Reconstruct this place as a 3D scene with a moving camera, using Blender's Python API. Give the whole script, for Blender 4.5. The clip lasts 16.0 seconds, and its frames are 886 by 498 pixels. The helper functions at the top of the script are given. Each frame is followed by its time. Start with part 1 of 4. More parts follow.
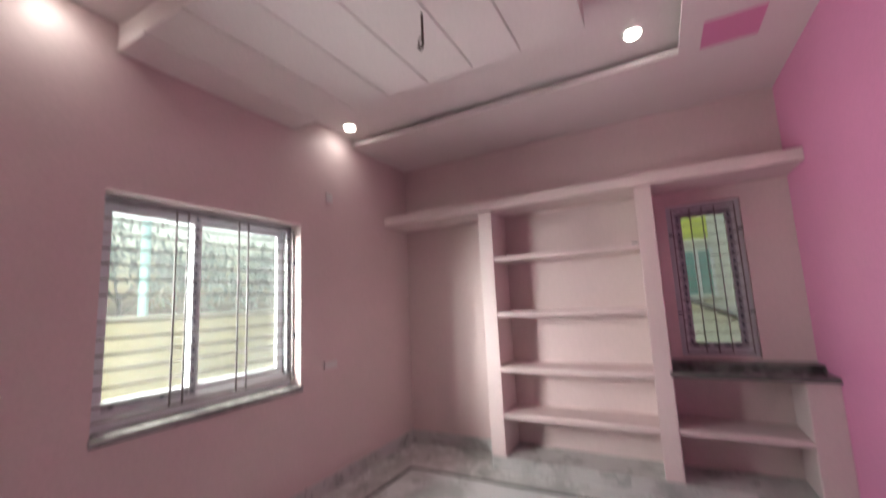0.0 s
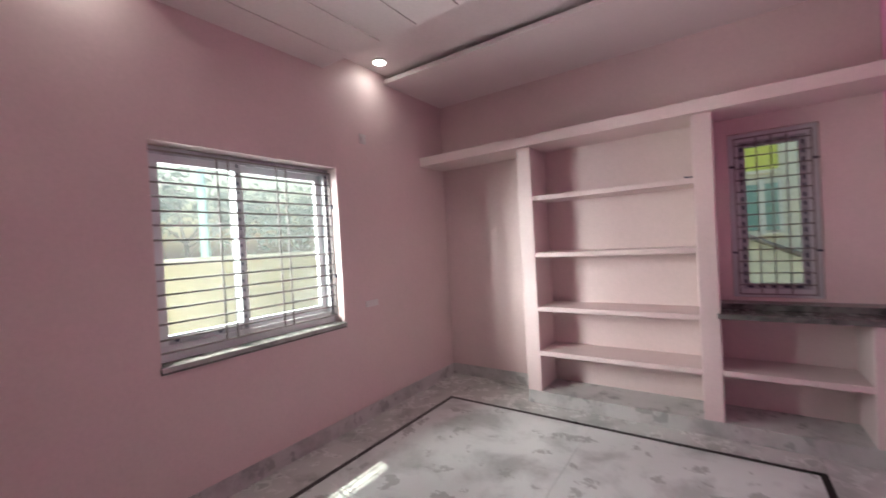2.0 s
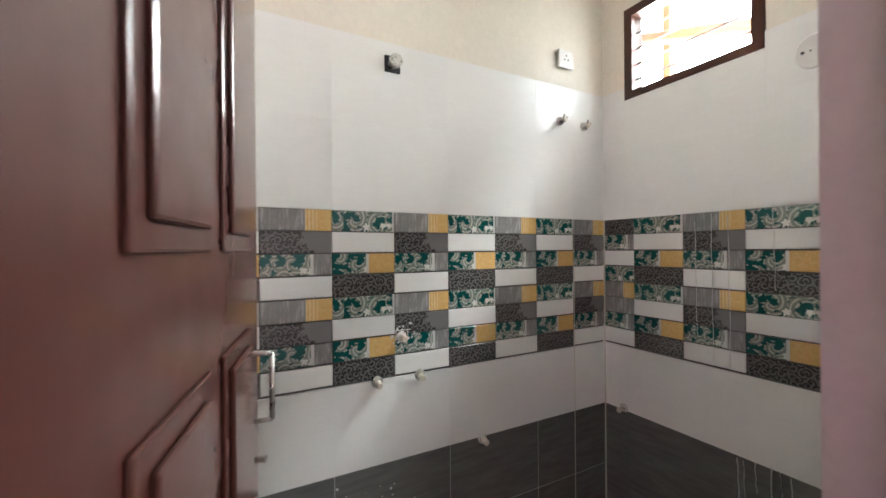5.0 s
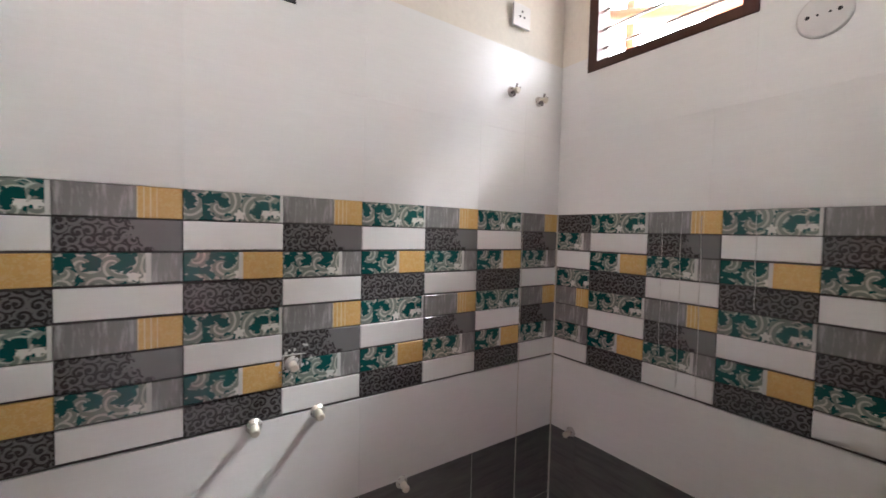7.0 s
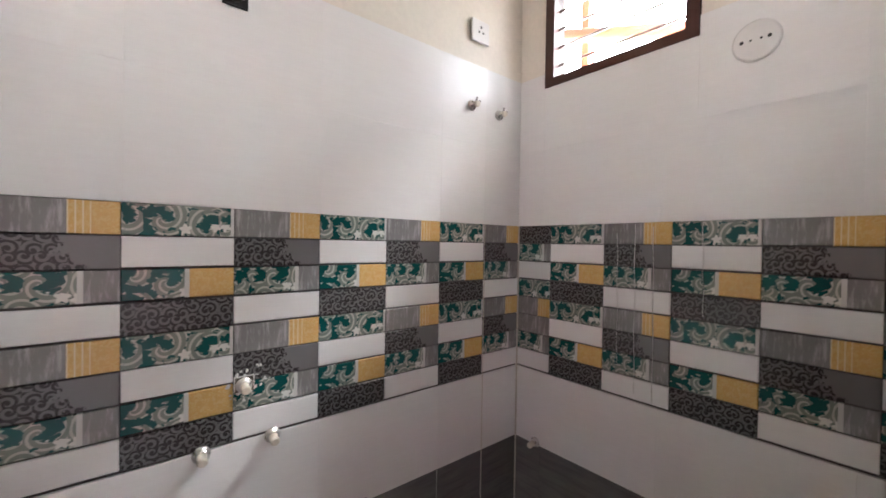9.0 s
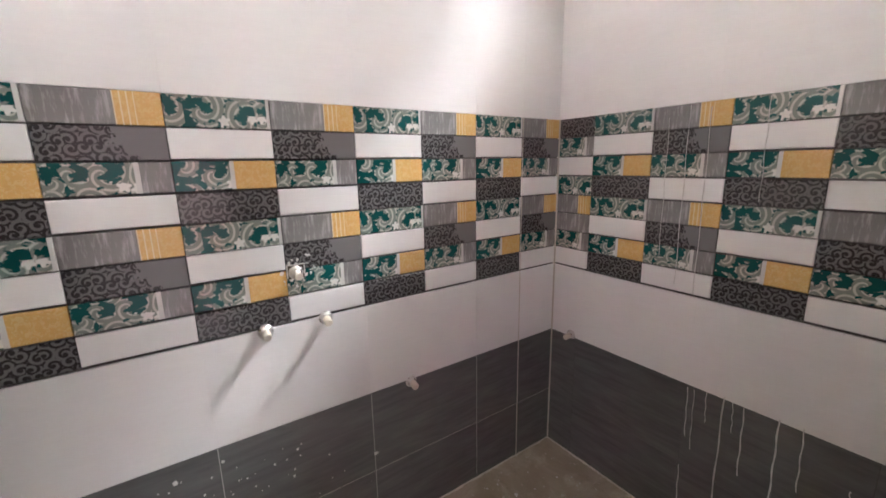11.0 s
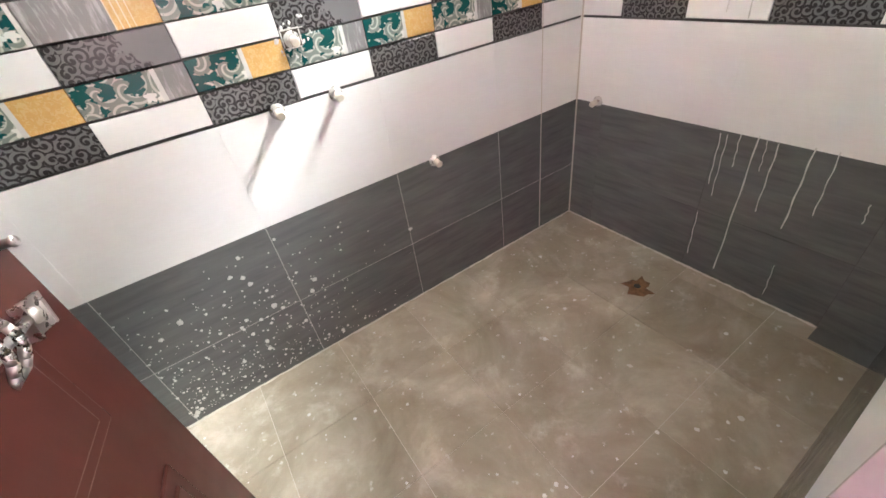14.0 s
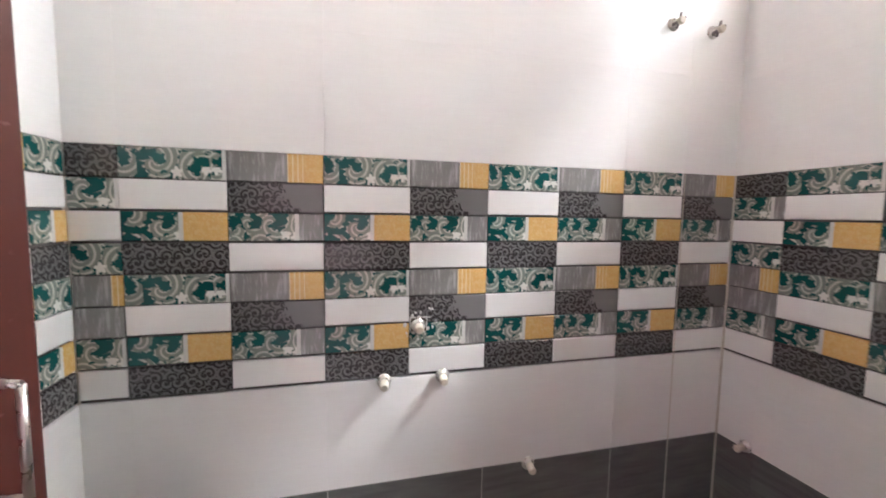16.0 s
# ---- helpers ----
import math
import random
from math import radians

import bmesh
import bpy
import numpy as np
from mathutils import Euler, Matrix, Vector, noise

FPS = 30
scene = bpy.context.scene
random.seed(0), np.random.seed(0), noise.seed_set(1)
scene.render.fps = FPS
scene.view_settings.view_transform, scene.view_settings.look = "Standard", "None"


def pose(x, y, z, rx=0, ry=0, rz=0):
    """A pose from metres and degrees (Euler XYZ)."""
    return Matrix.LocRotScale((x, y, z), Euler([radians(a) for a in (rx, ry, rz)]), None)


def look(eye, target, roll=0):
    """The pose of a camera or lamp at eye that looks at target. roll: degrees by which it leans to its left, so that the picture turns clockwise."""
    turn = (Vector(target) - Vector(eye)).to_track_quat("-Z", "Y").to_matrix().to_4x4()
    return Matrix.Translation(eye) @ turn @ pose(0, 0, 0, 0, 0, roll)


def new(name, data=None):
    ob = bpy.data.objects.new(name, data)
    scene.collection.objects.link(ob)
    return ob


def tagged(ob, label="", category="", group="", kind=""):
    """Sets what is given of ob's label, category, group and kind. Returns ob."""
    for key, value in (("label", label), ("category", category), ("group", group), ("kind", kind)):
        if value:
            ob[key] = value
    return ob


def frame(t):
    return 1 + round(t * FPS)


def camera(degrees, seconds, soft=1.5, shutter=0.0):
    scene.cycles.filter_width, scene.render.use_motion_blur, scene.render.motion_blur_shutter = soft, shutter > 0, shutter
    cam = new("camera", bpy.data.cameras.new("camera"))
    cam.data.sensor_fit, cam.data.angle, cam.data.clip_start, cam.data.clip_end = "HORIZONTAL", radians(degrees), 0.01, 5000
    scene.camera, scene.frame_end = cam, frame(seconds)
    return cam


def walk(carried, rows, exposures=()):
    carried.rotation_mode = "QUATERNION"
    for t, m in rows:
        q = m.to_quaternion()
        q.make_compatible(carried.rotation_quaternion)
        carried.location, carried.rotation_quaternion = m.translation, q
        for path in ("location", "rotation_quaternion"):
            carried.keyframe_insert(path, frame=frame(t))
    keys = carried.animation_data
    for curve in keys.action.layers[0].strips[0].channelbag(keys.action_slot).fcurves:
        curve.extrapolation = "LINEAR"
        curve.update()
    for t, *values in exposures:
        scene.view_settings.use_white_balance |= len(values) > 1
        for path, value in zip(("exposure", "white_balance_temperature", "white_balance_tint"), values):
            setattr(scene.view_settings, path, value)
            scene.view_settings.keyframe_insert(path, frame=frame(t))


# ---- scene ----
cam = camera(96.2, 16.0, soft=1.6, shutter=0.4)
PATH = [
    (0, (-0.049, 1.484, 1.296), (-0.985, 3.232, 1.56), -2.7),
    (0.5, (-0.049, 1.514, 1.247), (-0.917, 3.241, 0.733), -3.3),
    (1, (-0.049, 1.528, 1.222), (-0.861, 3.17, 0.418), -5.1),
    (1.5, (-0.048, 1.515, 1.259), (-0.954, 3.281, 1.014), -4.7),
    (2, (-0.019, 1.544, 1.308), (-1.161, 3.185, 1.279), -3.2),
    (2.5, (-0.060, 1.614, 1.261), (-1.596, 2.889, 1.371), -1.2),
    (3, (-0.240, 1.692, 1.290), (-2.142, 2.291, 1.456), 2.3),
    (3.5, (-0.393, 1.818, 1.23), (-2.348, 1.446, 1.431), 2.4),
    (4, (-0.561, 1.722, 1.246), (-2.198, 0.582, 1.388), 1.5),
    (4.5, (-0.701, 1.534, 1.323), (-1.84, -0.11, 1.351), 0.3),
    (4.7, (-0.743, 1.46, 1.298), (-1.692, -0.301, 1.306), -0.5),
    (7, (-1.08, 1.122, 1.346), (-2.219, -0.52, 1.267), 1.4),
    (7.5, (-1.1, 1.12, 1.355), (-2.45, -0.354, 1.294), 2.2),
    (8, (-1.12, 1.133, 1.359), (-2.564, -0.25, 1.322), 2.3),
    (8.5, (-1.118, 1.127, 1.354), (-2.541, -0.278, 1.336), 1.8),
    (9, (-1.101, 1.122, 1.354), (-2.373, -0.421, 1.329), 0.9),
    (11.5, (-1.095, 1.128, 1.232), (-2.174, -0.471, 0.703), -0.6),
    (12, (-1.088, 1.132, 1.195), (-2.14, -0.439, 0.543), -1.1),
    (12.5, (-1.08, 1.138, 1.161), (-2.076, -0.403, 0.365), -2.6),
    (13, (-1.068, 1.13, 1.147), (-1.987, -0.361, 0.18), -4.7),
    (13.5, (-1.062, 1.135, 1.126), (-1.892, -0.296, 0.002), -7.7),
    (14, (-1.057, 1.137, 1.112), (-1.836, -0.261, -0.088), -9.4),
    (14.5, (-1.066, 1.136, 1.13), (-1.93, -0.339, 0.092), -6.4),
    (15, (-1.072, 1.119, 1.175), (-2.0, -0.496, 0.446), -1.7),
    (15.5, (-1.121, 1.09, 1.258), (-1.845, -0.738, 0.896), 1.4),
    (16, (-1.152, 1.075, 1.288), (-1.65, -0.854, 1.118), 0.9),
]
walk(cam, [(t, look(eye, target, roll)) for t, eye, target, roll in PATH],
     exposures=[(0.0, 1.45, 6500, 6), (0.5, 1.5, 6500, 6), (1.0, 1.55, 6450, 6), (1.5, 1.45, 6450, 8), (2.0, 1.5, 6400, 4), (2.5, 1.7, 6250, -2), (3.0, 2.05, 6050, -11), (3.5, 2.05, 6050, -5),
                (4.0, 2.35, 5950, -9), (4.5, 2.5, 6050, -4), (7.0, 2.35, 6150, 11), (9.0, 2.35, 6150, 11), (11.5, 3.15, 6200, 13), (13.0, 3.8, 6150, 8), (14.2, 4.0, 6150, 7),
                (15.0, 3.9, 6150, 10), (16.0, 2.9, 6150, 12)])

# ---- daylight ----
SUN_DIR = Vector((0.515, -0.10, -0.857)).normalized()
world = bpy.data.worlds.new("sky")
scene.world = world
world.use_nodes = True
wn = world.node_tree.nodes
sky = wn.new("ShaderNodeTexSky")
sky.sky_type = "NISHITA"
sky.sun_disc = False
sky.sun_elevation = math.asin(-SUN_DIR.z)
sky.sun_rotation = math.atan2(-SUN_DIR.x, -SUN_DIR.y)
sky.dust_density = 6.0
sky.air_density = 1.5
wn["Background"].inputs["Strength"].default_value = 0.085
world.node_tree.links.new(sky.outputs[0], wn["Background"].inputs["Color"])

sun_data = bpy.data.lights.new("sun", "SUN")
sun_data.energy, sun_data.angle, sun_data.color = 2.2, radians(0.6), (1.0, 0.93, 0.82)
sun = new("sun", sun_data)
sun.matrix_world = look((0, 0, 30), Vector((0, 0, 30)) + SUN_DIR)

# added outdoor lamp in place of the bright hazy sky round the sun, aimed through the high bathroom window
sky_data = bpy.data.lights.new("bath_sky_stand_in", "AREA")
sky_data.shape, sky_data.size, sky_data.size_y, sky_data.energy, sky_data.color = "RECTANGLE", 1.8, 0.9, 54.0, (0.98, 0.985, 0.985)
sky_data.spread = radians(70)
sky_lamp = new("bath_sky_stand_in", sky_data)
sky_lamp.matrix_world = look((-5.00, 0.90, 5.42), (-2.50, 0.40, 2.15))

# the rest of the sky's light in that window's opening
strip_data = bpy.data.lights.new("bath_window_sky", "AREA")
strip_data.shape, strip_data.size, strip_data.size_y, strip_data.energy, strip_data.color = "RECTANGLE", 0.47, 0.34, 0.85, (0.98, 0.985, 0.985)
strip_lamp = new("bath_window_sky", strip_data)
strip_lamp.matrix_world = look((-2.532, 0.402, 2.20), (-0.6, 0.55, 1.7))

# the sky's light as it enters the opening of the bedroom window
head_data = bpy.data.lights.new("bedroom_window_sky", "AREA")
head_data.shape, head_data.size, head_data.size_y, head_data.energy, head_data.color = "RECTANGLE", 1.08, 1.02, 11.5, (0.97, 0.99, 1.0)
head_data.spread = radians(122)
head_lamp = new("bedroom_window_sky", head_data)
head_lamp.matrix_world = look((-2.470, 2.896, 1.345), (0.0, 2.896, 1.10))

# ---- plan, in metres ----
WX, EX, SY, NY = -2.256, 0.772, 1.345, 4.84      # bedroom faces
FY = 4.505                                        # front of the shelf wall
BW, BE, BS, BN = -2.45, -0.558, 0.0, 1.18         # bathroom tile faces
BF = -0.03                                        # bathroom floor
CEIL, DROP, PANEL = 2.725, 2.65, 2.58
B0, B1, TT = 0.836, 1.436, 2.052                  # patterned band, top of the tiles


# ---- mesh tools ----
def add_box(bm, x0, x1, y0, y1, z0, z1, bevel=0.0):
    v = [bm.verts.new(p) for p in ((x0, y0, z0), (x1, y0, z0), (x1, y1, z0), (x0, y1, z0),
                                   (x0, y0, z1), (x1, y0, z1), (x1, y1, z1), (x0, y1, z1))]
    f = [bm.faces.new([v[i] for i in q]) for q in
         ((3, 2, 1, 0), (4, 5, 6, 7), (0, 1, 5, 4), (1, 2, 6, 5), (2, 3, 7, 6), (3, 0, 4, 7))]
    if bevel > 0:
        edges = {e for g in f for e in g.edges}
        bmesh.ops.bevel(bm, geom=list(edges), offset=bevel, segments=2, affect="EDGES", profile=0.5)
    return bm


def box(x0, x1, y0, y1, z0, z1, bevel=0.0):
    return add_box(bmesh.new(), min(x0, x1), max(x0, x1), min(y0, y1), max(y0, y1), z0, z1, bevel)


def add_tube(bm, a, b, r, n=12, r2=None, caps=True):
    """A straight round bar from a to b."""
    a, b = Vector(a), Vector(b)
    q = (b - a).to_track_quat("Z", "Y").to_matrix()
    r2 = r if r2 is None else r2
    rings = []
    for p, rr in ((a, r), (b, r2)):
        rings.append([bm.verts.new(p + q @ Vector((rr * math.cos(2 * math.pi * i / n), rr * math.sin(2 * math.pi * i / n), 0)))
                      for i in range(n)])
    for i in range(n):
        g = bm.faces.new((rings[0][i], rings[0][(i + 1) % n], rings[1][(i + 1) % n], rings[1][i]))
        g.smooth = True
    if caps:
        bm.faces.new(rings[0][::-1])
        bm.faces.new(rings[1])
    return bm


def tube(a, b, r, n=12, r2=None):
    return add_tube(bmesh.new(), a, b, r, n, r2)


def add_lathe(bm, base, axis, profile, n=20):
    """A turned piece: profile of (distance along the axis, radius)."""
    base = Vector(base)
    q = Vector(axis).to_track_quat("Z", "Y").to_matrix()
    rings = []
    for d, r in profile:
        rings.append([bm.verts.new(base + q @ Vector((r * math.cos(2 * math.pi * i / n), r * math.sin(2 * math.pi * i / n), d)))
                      for i in range(n)])
    for a, b in zip(rings, rings[1:]):
        for i in range(n):
            g = bm.faces.new((a[i], a[(i + 1) % n], b[(i + 1) % n], b[i]))
            g.smooth = True
    bm.faces.new(rings[0][::-1])
    bm.faces.new(rings[-1])
    return bm


def add_path(bm, pts, r, n=8):
    """A bent bar along points."""
    for a, b in zip(pts, pts[1:]):
        add_tube(bm, a, b, r, n)
    return bm


def mesh_of(name, bm, material):
    me = bpy.data.meshes.new(name)
    bmesh.ops.recalc_face_normals(bm, faces=bm.faces)
    bm.to_mesh(me)
    bm.free()
    me.materials.append(material)
    return me


def part(name, bm, material, parent=None, label=""):
    ob = new(name, mesh_of(name, bm, material))
    if parent is not None:
        ob.parent = parent
        ob.matrix_parent_inverse = parent.matrix_world.inverted()
    if label:
        ob["label"] = label
    return ob


def thing(name, at, label, category, group="", kind=""):
    ob = new(name)
    ob.empty_display_size = 0.05
    ob.location = at
    ob.matrix_world = Matrix.Translation(at)
    return tagged(ob, label, category, group, kind)


def structure(name, bm, material, label, category):
    return tagged(part(name, bm, material), label, category, kind="structure")


# ---- materials ----
class Nodes:
    def __init__(self, name):
        self.mat = bpy.data.materials.new(name)
        self.mat.use_nodes = True
        self.t = self.mat.node_tree
        self.b = self.t.nodes["Principled BSDF"]
        self.out = self.t.nodes["Material Output"]
        self.co = self.t.nodes.new("ShaderNodeTexCoord").outputs["Object"]

    def n(self, kind, **values):
        node = self.t.nodes.new(kind)
        for k, v in values.items():
            if k == "operation":
                node.operation = v
        return node

    def link(self, a, b):
        self.t.links.new(a, b)

    def noise(self, scale, detail=4.0, rough=0.55, distort=0.0, co=None, stretch=None):
        node = self.t.nodes.new("ShaderNodeTexNoise")
        node.inputs["Scale"].default_value = scale
        node.inputs["Detail"].default_value = detail
        node.inputs["Roughness"].default_value = rough
        node.inputs["Distortion"].default_value = distort
        src = co or self.co
        if stretch:
            m = self.t.nodes.new("ShaderNodeMapping")
            m.inputs["Scale"].default_value = stretch
            self.link(src, m.inputs[0])
            src = m.outputs[0]
        self.link(src, node.inputs["Vector"])
        return node.outputs["Fac"]

    def ramp(self, fac, stops):
        node = self.t.nodes.new("ShaderNodeValToRGB")
        el = node.color_ramp.elements
        while len(el) < len(stops):
            el.new(0.5)
        for e, (p, c) in zip(el, stops):
            e.position = p
            e.color = (*c, 1) if isinstance(c, tuple) else (c, c, c, 1)
        self.link(fac, node.inputs[0])
        return node.outputs[0]

    def mix(self, fac, a, b, blend="MIX"):
        node = self.t.nodes.new("ShaderNodeMix")
        node.data_type = "RGBA"
        node.blend_type = blend
        for slot, v in ((0, fac), (6, a), (7, b)):
            if isinstance(v, (int, float)):
                node.inputs[slot].default_value = v if slot == 0 else (v, v, v, 1)
            elif isinstance(v, tuple):
                node.inputs[slot].default_value = (*v, 1)
            else:
                self.link(v, node.inputs[slot])
        return node.outputs[2]

    def math(self, op, a, b=0.0):
        node = self.t.nodes.new("ShaderNodeMath")
        node.operation = op
        for slot, v in ((0, a), (1, b)):
            if isinstance(v, (int, float)):
                node.inputs[slot].default_value = v
            else:
                self.link(v, node.inputs[slot])
        return node.outputs[0]

    def axes(self):
        node = self.t.nodes.new("ShaderNodeSeparateXYZ")
        self.link(self.co, node.inputs[0])
        return node.outputs

    def bump(self, height, strength=0.1, distance=0.002):
        node = self.t.nodes.new("ShaderNodeBump")
        node.inputs["Strength"].default_value = strength
        node.inputs["Distance"].default_value = distance
        self.link(height, node.inputs["Height"])
        self.link(node.outputs[0], self.b.inputs["Normal"])

    def done(self, color, rough, metal=0.0, coat=0.0, coat_rough=0.30):
        for slot, v in (("Base Color", color), ("Roughness", rough), ("Metallic", metal), ("Coat Weight", coat)):
            if isinstance(v, (int, float)):
                self.b.inputs[slot].default_value = v
            elif isinstance(v, tuple):
                self.b.inputs[slot].default_value = (*v, 1)
            else:
                self.link(v, self.b.inputs[slot])
        self.b.inputs["Coat Roughness"].default_value = coat_rough
        return self.mat


def tone(c, f):
    return tuple(min(1.0, x * f) for x in c)


def plaster(name, c, rough=0.6, spread=0.05, grain=0.05, wash=None):
    m = Nodes(name)
    big = m.ramp(m.noise(1.3, 5, 0.6), ((0.3, tone(c, 1 - spread)), (0.7, tone(c, 1 + spread))))
    fine = m.ramp(m.noise(60, 3), ((0.3, 0.97), (0.7, 1.03)))
    col = m.mix(1.0, big, fine, "MULTIPLY")
    if wash:
        col = m.mix(m.ramp(m.noise(3.0, 6, 0.65, 0.6), ((0.55, 0.0), (0.75, 0.6))), col, wash)
    m.bump(m.noise(140, 4), grain, 0.002)
    return m.done(col, rough)


def metal(name, c, rough=0.25):
    m = Nodes(name)
    col = m.ramp(m.noise(40, 4), ((0.3, tone(c, 0.85)), (0.7, c)))
    return m.done(col, m.ramp(m.noise(70, 3), ((0.3, rough * 0.8), (0.7, rough * 1.3))), 1.0)


def plain(name, c, rough=0.4, spread=0.06, scale=20.0):
    m = Nodes(name)
    return m.done(m.ramp(m.noise(scale, 4), ((0.3, tone(c, 1 - spread)), (0.7, tone(c, 1 + spread)))), rough)


def marble(name, light, dark, scale, rough):
    m = Nodes(name)
    clouds = m.ramp(m.noise(scale, 7, 0.6, 0.25), ((0.36, dark), (0.52, light), (0.8, tone(light, 1.06))))
    blots = m.ramp(m.noise(scale * 2.4, 5, 0.6, 0.2), ((0.585, 0.0), (0.625, 0.8)))
    col = m.mix(blots, clouds, tone(dark, 0.85))
    specks = m.ramp(m.noise(55, 4, 0.7), ((0.66, 0.0), (0.72, 0.5)))
    col = m.mix(specks, col, tone(dark, 0.6))
    r = m.ramp(m.noise(scale * 2.4, 5, 0.6, 0.2), ((0.5, rough), (0.66, min(1, rough * 2.2))))
    m.bump(m.noise(25, 4), 0.03, 0.002)
    return m.done(col, r)


def wood(name, c, rough):
    m = Nodes(name)
    grain = m.noise(7, 5, 0.55, 0.2, stretch=(7, 7, 0.35))
    col = m.ramp(grain, ((0.25, tone(c, 0.90)), (0.5, c), (0.8, tone(c, 1.12))))
    col = m.mix(m.ramp(m.noise(2.0, 3), ((0.4, 0.0), (0.7, 0.35))), col, tone(c, 1.25))
    scuff = m.math("MULTIPLY", m.ramp(m.noise(26, 4, 0.6, 0.0, None, (1, 1, 2.2)), ((0.66, 0.0), (0.74, 0.22))), m.ramp(m.noise(3.0, 2), ((0.5, 0.0), (0.62, 1.0))))
    col = m.mix(scuff, col, (0.30, 0.22, 0.19))
    m.bump(grain, 0.05, 0.001)
    m.b.inputs["Specular IOR Level"].default_value = 0.1
    m.b.inputs["Coat IOR"].default_value = 1.33
    return m.done(col, m.ramp(m.noise(18, 4), ((0.3, rough * 0.92), (0.7, rough * 1.1))), 0.0, 1.0, 0.16)


def glowing(name, c, strength):
    m = Nodes(name)
    m.b.inputs["Emission Color"].default_value = (*c, 1)
    m.b.inputs["Emission Strength"].default_value = strength
    return m.done(c, 0.4)


def clear_glass(name, tint, dust_and_haze=0.02):
    m = Nodes(name)
    tr = m.t.nodes.new("ShaderNodeBsdfTransparent")
    tr.inputs[0].default_value = (*tint, 1)
    gl = m.t.nodes.new("ShaderNodeBsdfGlossy")
    gl.inputs["Roughness"].default_value = 0.03
    fr = m.t.nodes.new("ShaderNodeFresnel")
    fr.inputs[0].default_value = 1.45
    mx = m.t.nodes.new("ShaderNodeMixShader")
    m.link(fr.outputs[0], mx.inputs[0])
    m.link(tr.outputs[0], mx.inputs[1])
    m.link(gl.outputs[0], mx.inputs[2])
    # pale translucent veil: dust that also whitens the view in place of outdoor haze
    haze_dust = m.t.nodes.new("ShaderNodeBsdfTranslucent")
    haze_dust.inputs[0].default_value = (0.8, 0.82, 0.82, 1)
    veil = m.t.nodes.new("ShaderNodeMixShader")
    m.link(m.math("MULTIPLY", m.ramp(m.noise(5, 5), ((0.3, 0.6), (0.7, 1.0))), dust_and_haze), veil.inputs[0])
    m.link(mx.outputs[0], veil.inputs[1])
    m.link(haze_dust.outputs[0], veil.inputs[2])
    m.link(veil.outputs[0], m.out.inputs[0])
    return m.mat


PINK = plaster("pale_pink_paint", (0.695, 0.56, 0.55), 0.55, 0.03)
MAGENTA = plaster("magenta_pink_paint", (0.75, 0.28, 0.49), 0.4, 0.03)
CEILING_PAINT = plaster("pinkish_white_ceiling_paint", (0.80, 0.72, 0.71), 0.6, 0.03)
SHELF_PAINT = plaster("pale_pink_shelf_paint", (0.73, 0.60, 0.59), 0.5, 0.05)
CREAM = plaster("cream_wall_paint", (0.74, 0.69, 0.605), 0.65, 0.06, 0.1)
OCHRE = plaster("bare_ochre_plaster", (0.46, 0.36, 0.23), 0.85, 0.2, 0.4, (0.20, 0.14, 0.08))
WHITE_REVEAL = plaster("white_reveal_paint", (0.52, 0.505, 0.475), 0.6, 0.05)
GROUT = plaster("grey_grout", (0.40, 0.39, 0.37), 0.9, 0.15)
MARBLE = marble("grey_white_marble", (0.75, 0.80, 0.785), (0.50, 0.54, 0.53), 2.3, 0.11)
MARBLE_EDGE = marble("grey_marble_border", (0.60, 0.615, 0.595), (0.41, 0.425, 0.41), 3.0, 0.2)
SKIRT = marble("pale_grey_marble_skirting", (0.54, 0.535, 0.525), (0.38, 0.38, 0.375), 4.0, 0.3)
INLAY = plain("black_granite_inlay", (0.015, 0.011, 0.012), 0.5, 0.4, 60)
GRANITE = marble("dark_granite", (0.15, 0.155, 0.145), (0.04, 0.042, 0.04), 9.0, 0.16)
SILL_STONE = marble("pale_green_grey_sill_stone", (0.42, 0.44, 0.42), (0.22, 0.23, 0.22), 6.0, 0.25)
DOOR_WOOD = wood("dark_red_varnished_wood", (0.050, 0.0145, 0.011), 0.42)
WINDOW_WOOD = wood("dark_brown_window_wood", (0.06, 0.022, 0.016), 0.4)
STEEL = metal("brushed_steel", (0.62, 0.60, 0.57), 0.28)
BAR_STEEL = plain("grey_painted_bar", (0.22, 0.20, 0.20), 0.45)
UPVC = plain("white_window_plastic", (0.66, 0.68, 0.70), 0.35, 0.04, 8)
FILM_MAT = plain("blue_grey_protective_film", (0.40, 0.42, 0.45), 0.45, 0.3, 14)
MARK = plain("dark_film_print", (0.05, 0.055, 0.09), 0.5)
IVORY = plain("ivory_pipe_plug", (0.62, 0.57, 0.48), 0.45, 0.08)
PLATE = plain("white_switch_plastic", (0.72, 0.70, 0.68), 0.3, 0.03)
DARK = plain("dark_hole", (0.02, 0.02, 0.02), 0.7)
GLASS = clear_glass("dusty_haze_glass", (0.84, 0.90, 0.885))
LAMP = glowing("lit_lamp_diffuser", (1.0, 0.96, 0.90), 14.0)
WIRE = plain("brown_wire", (0.12, 0.08, 0.06), 0.6)


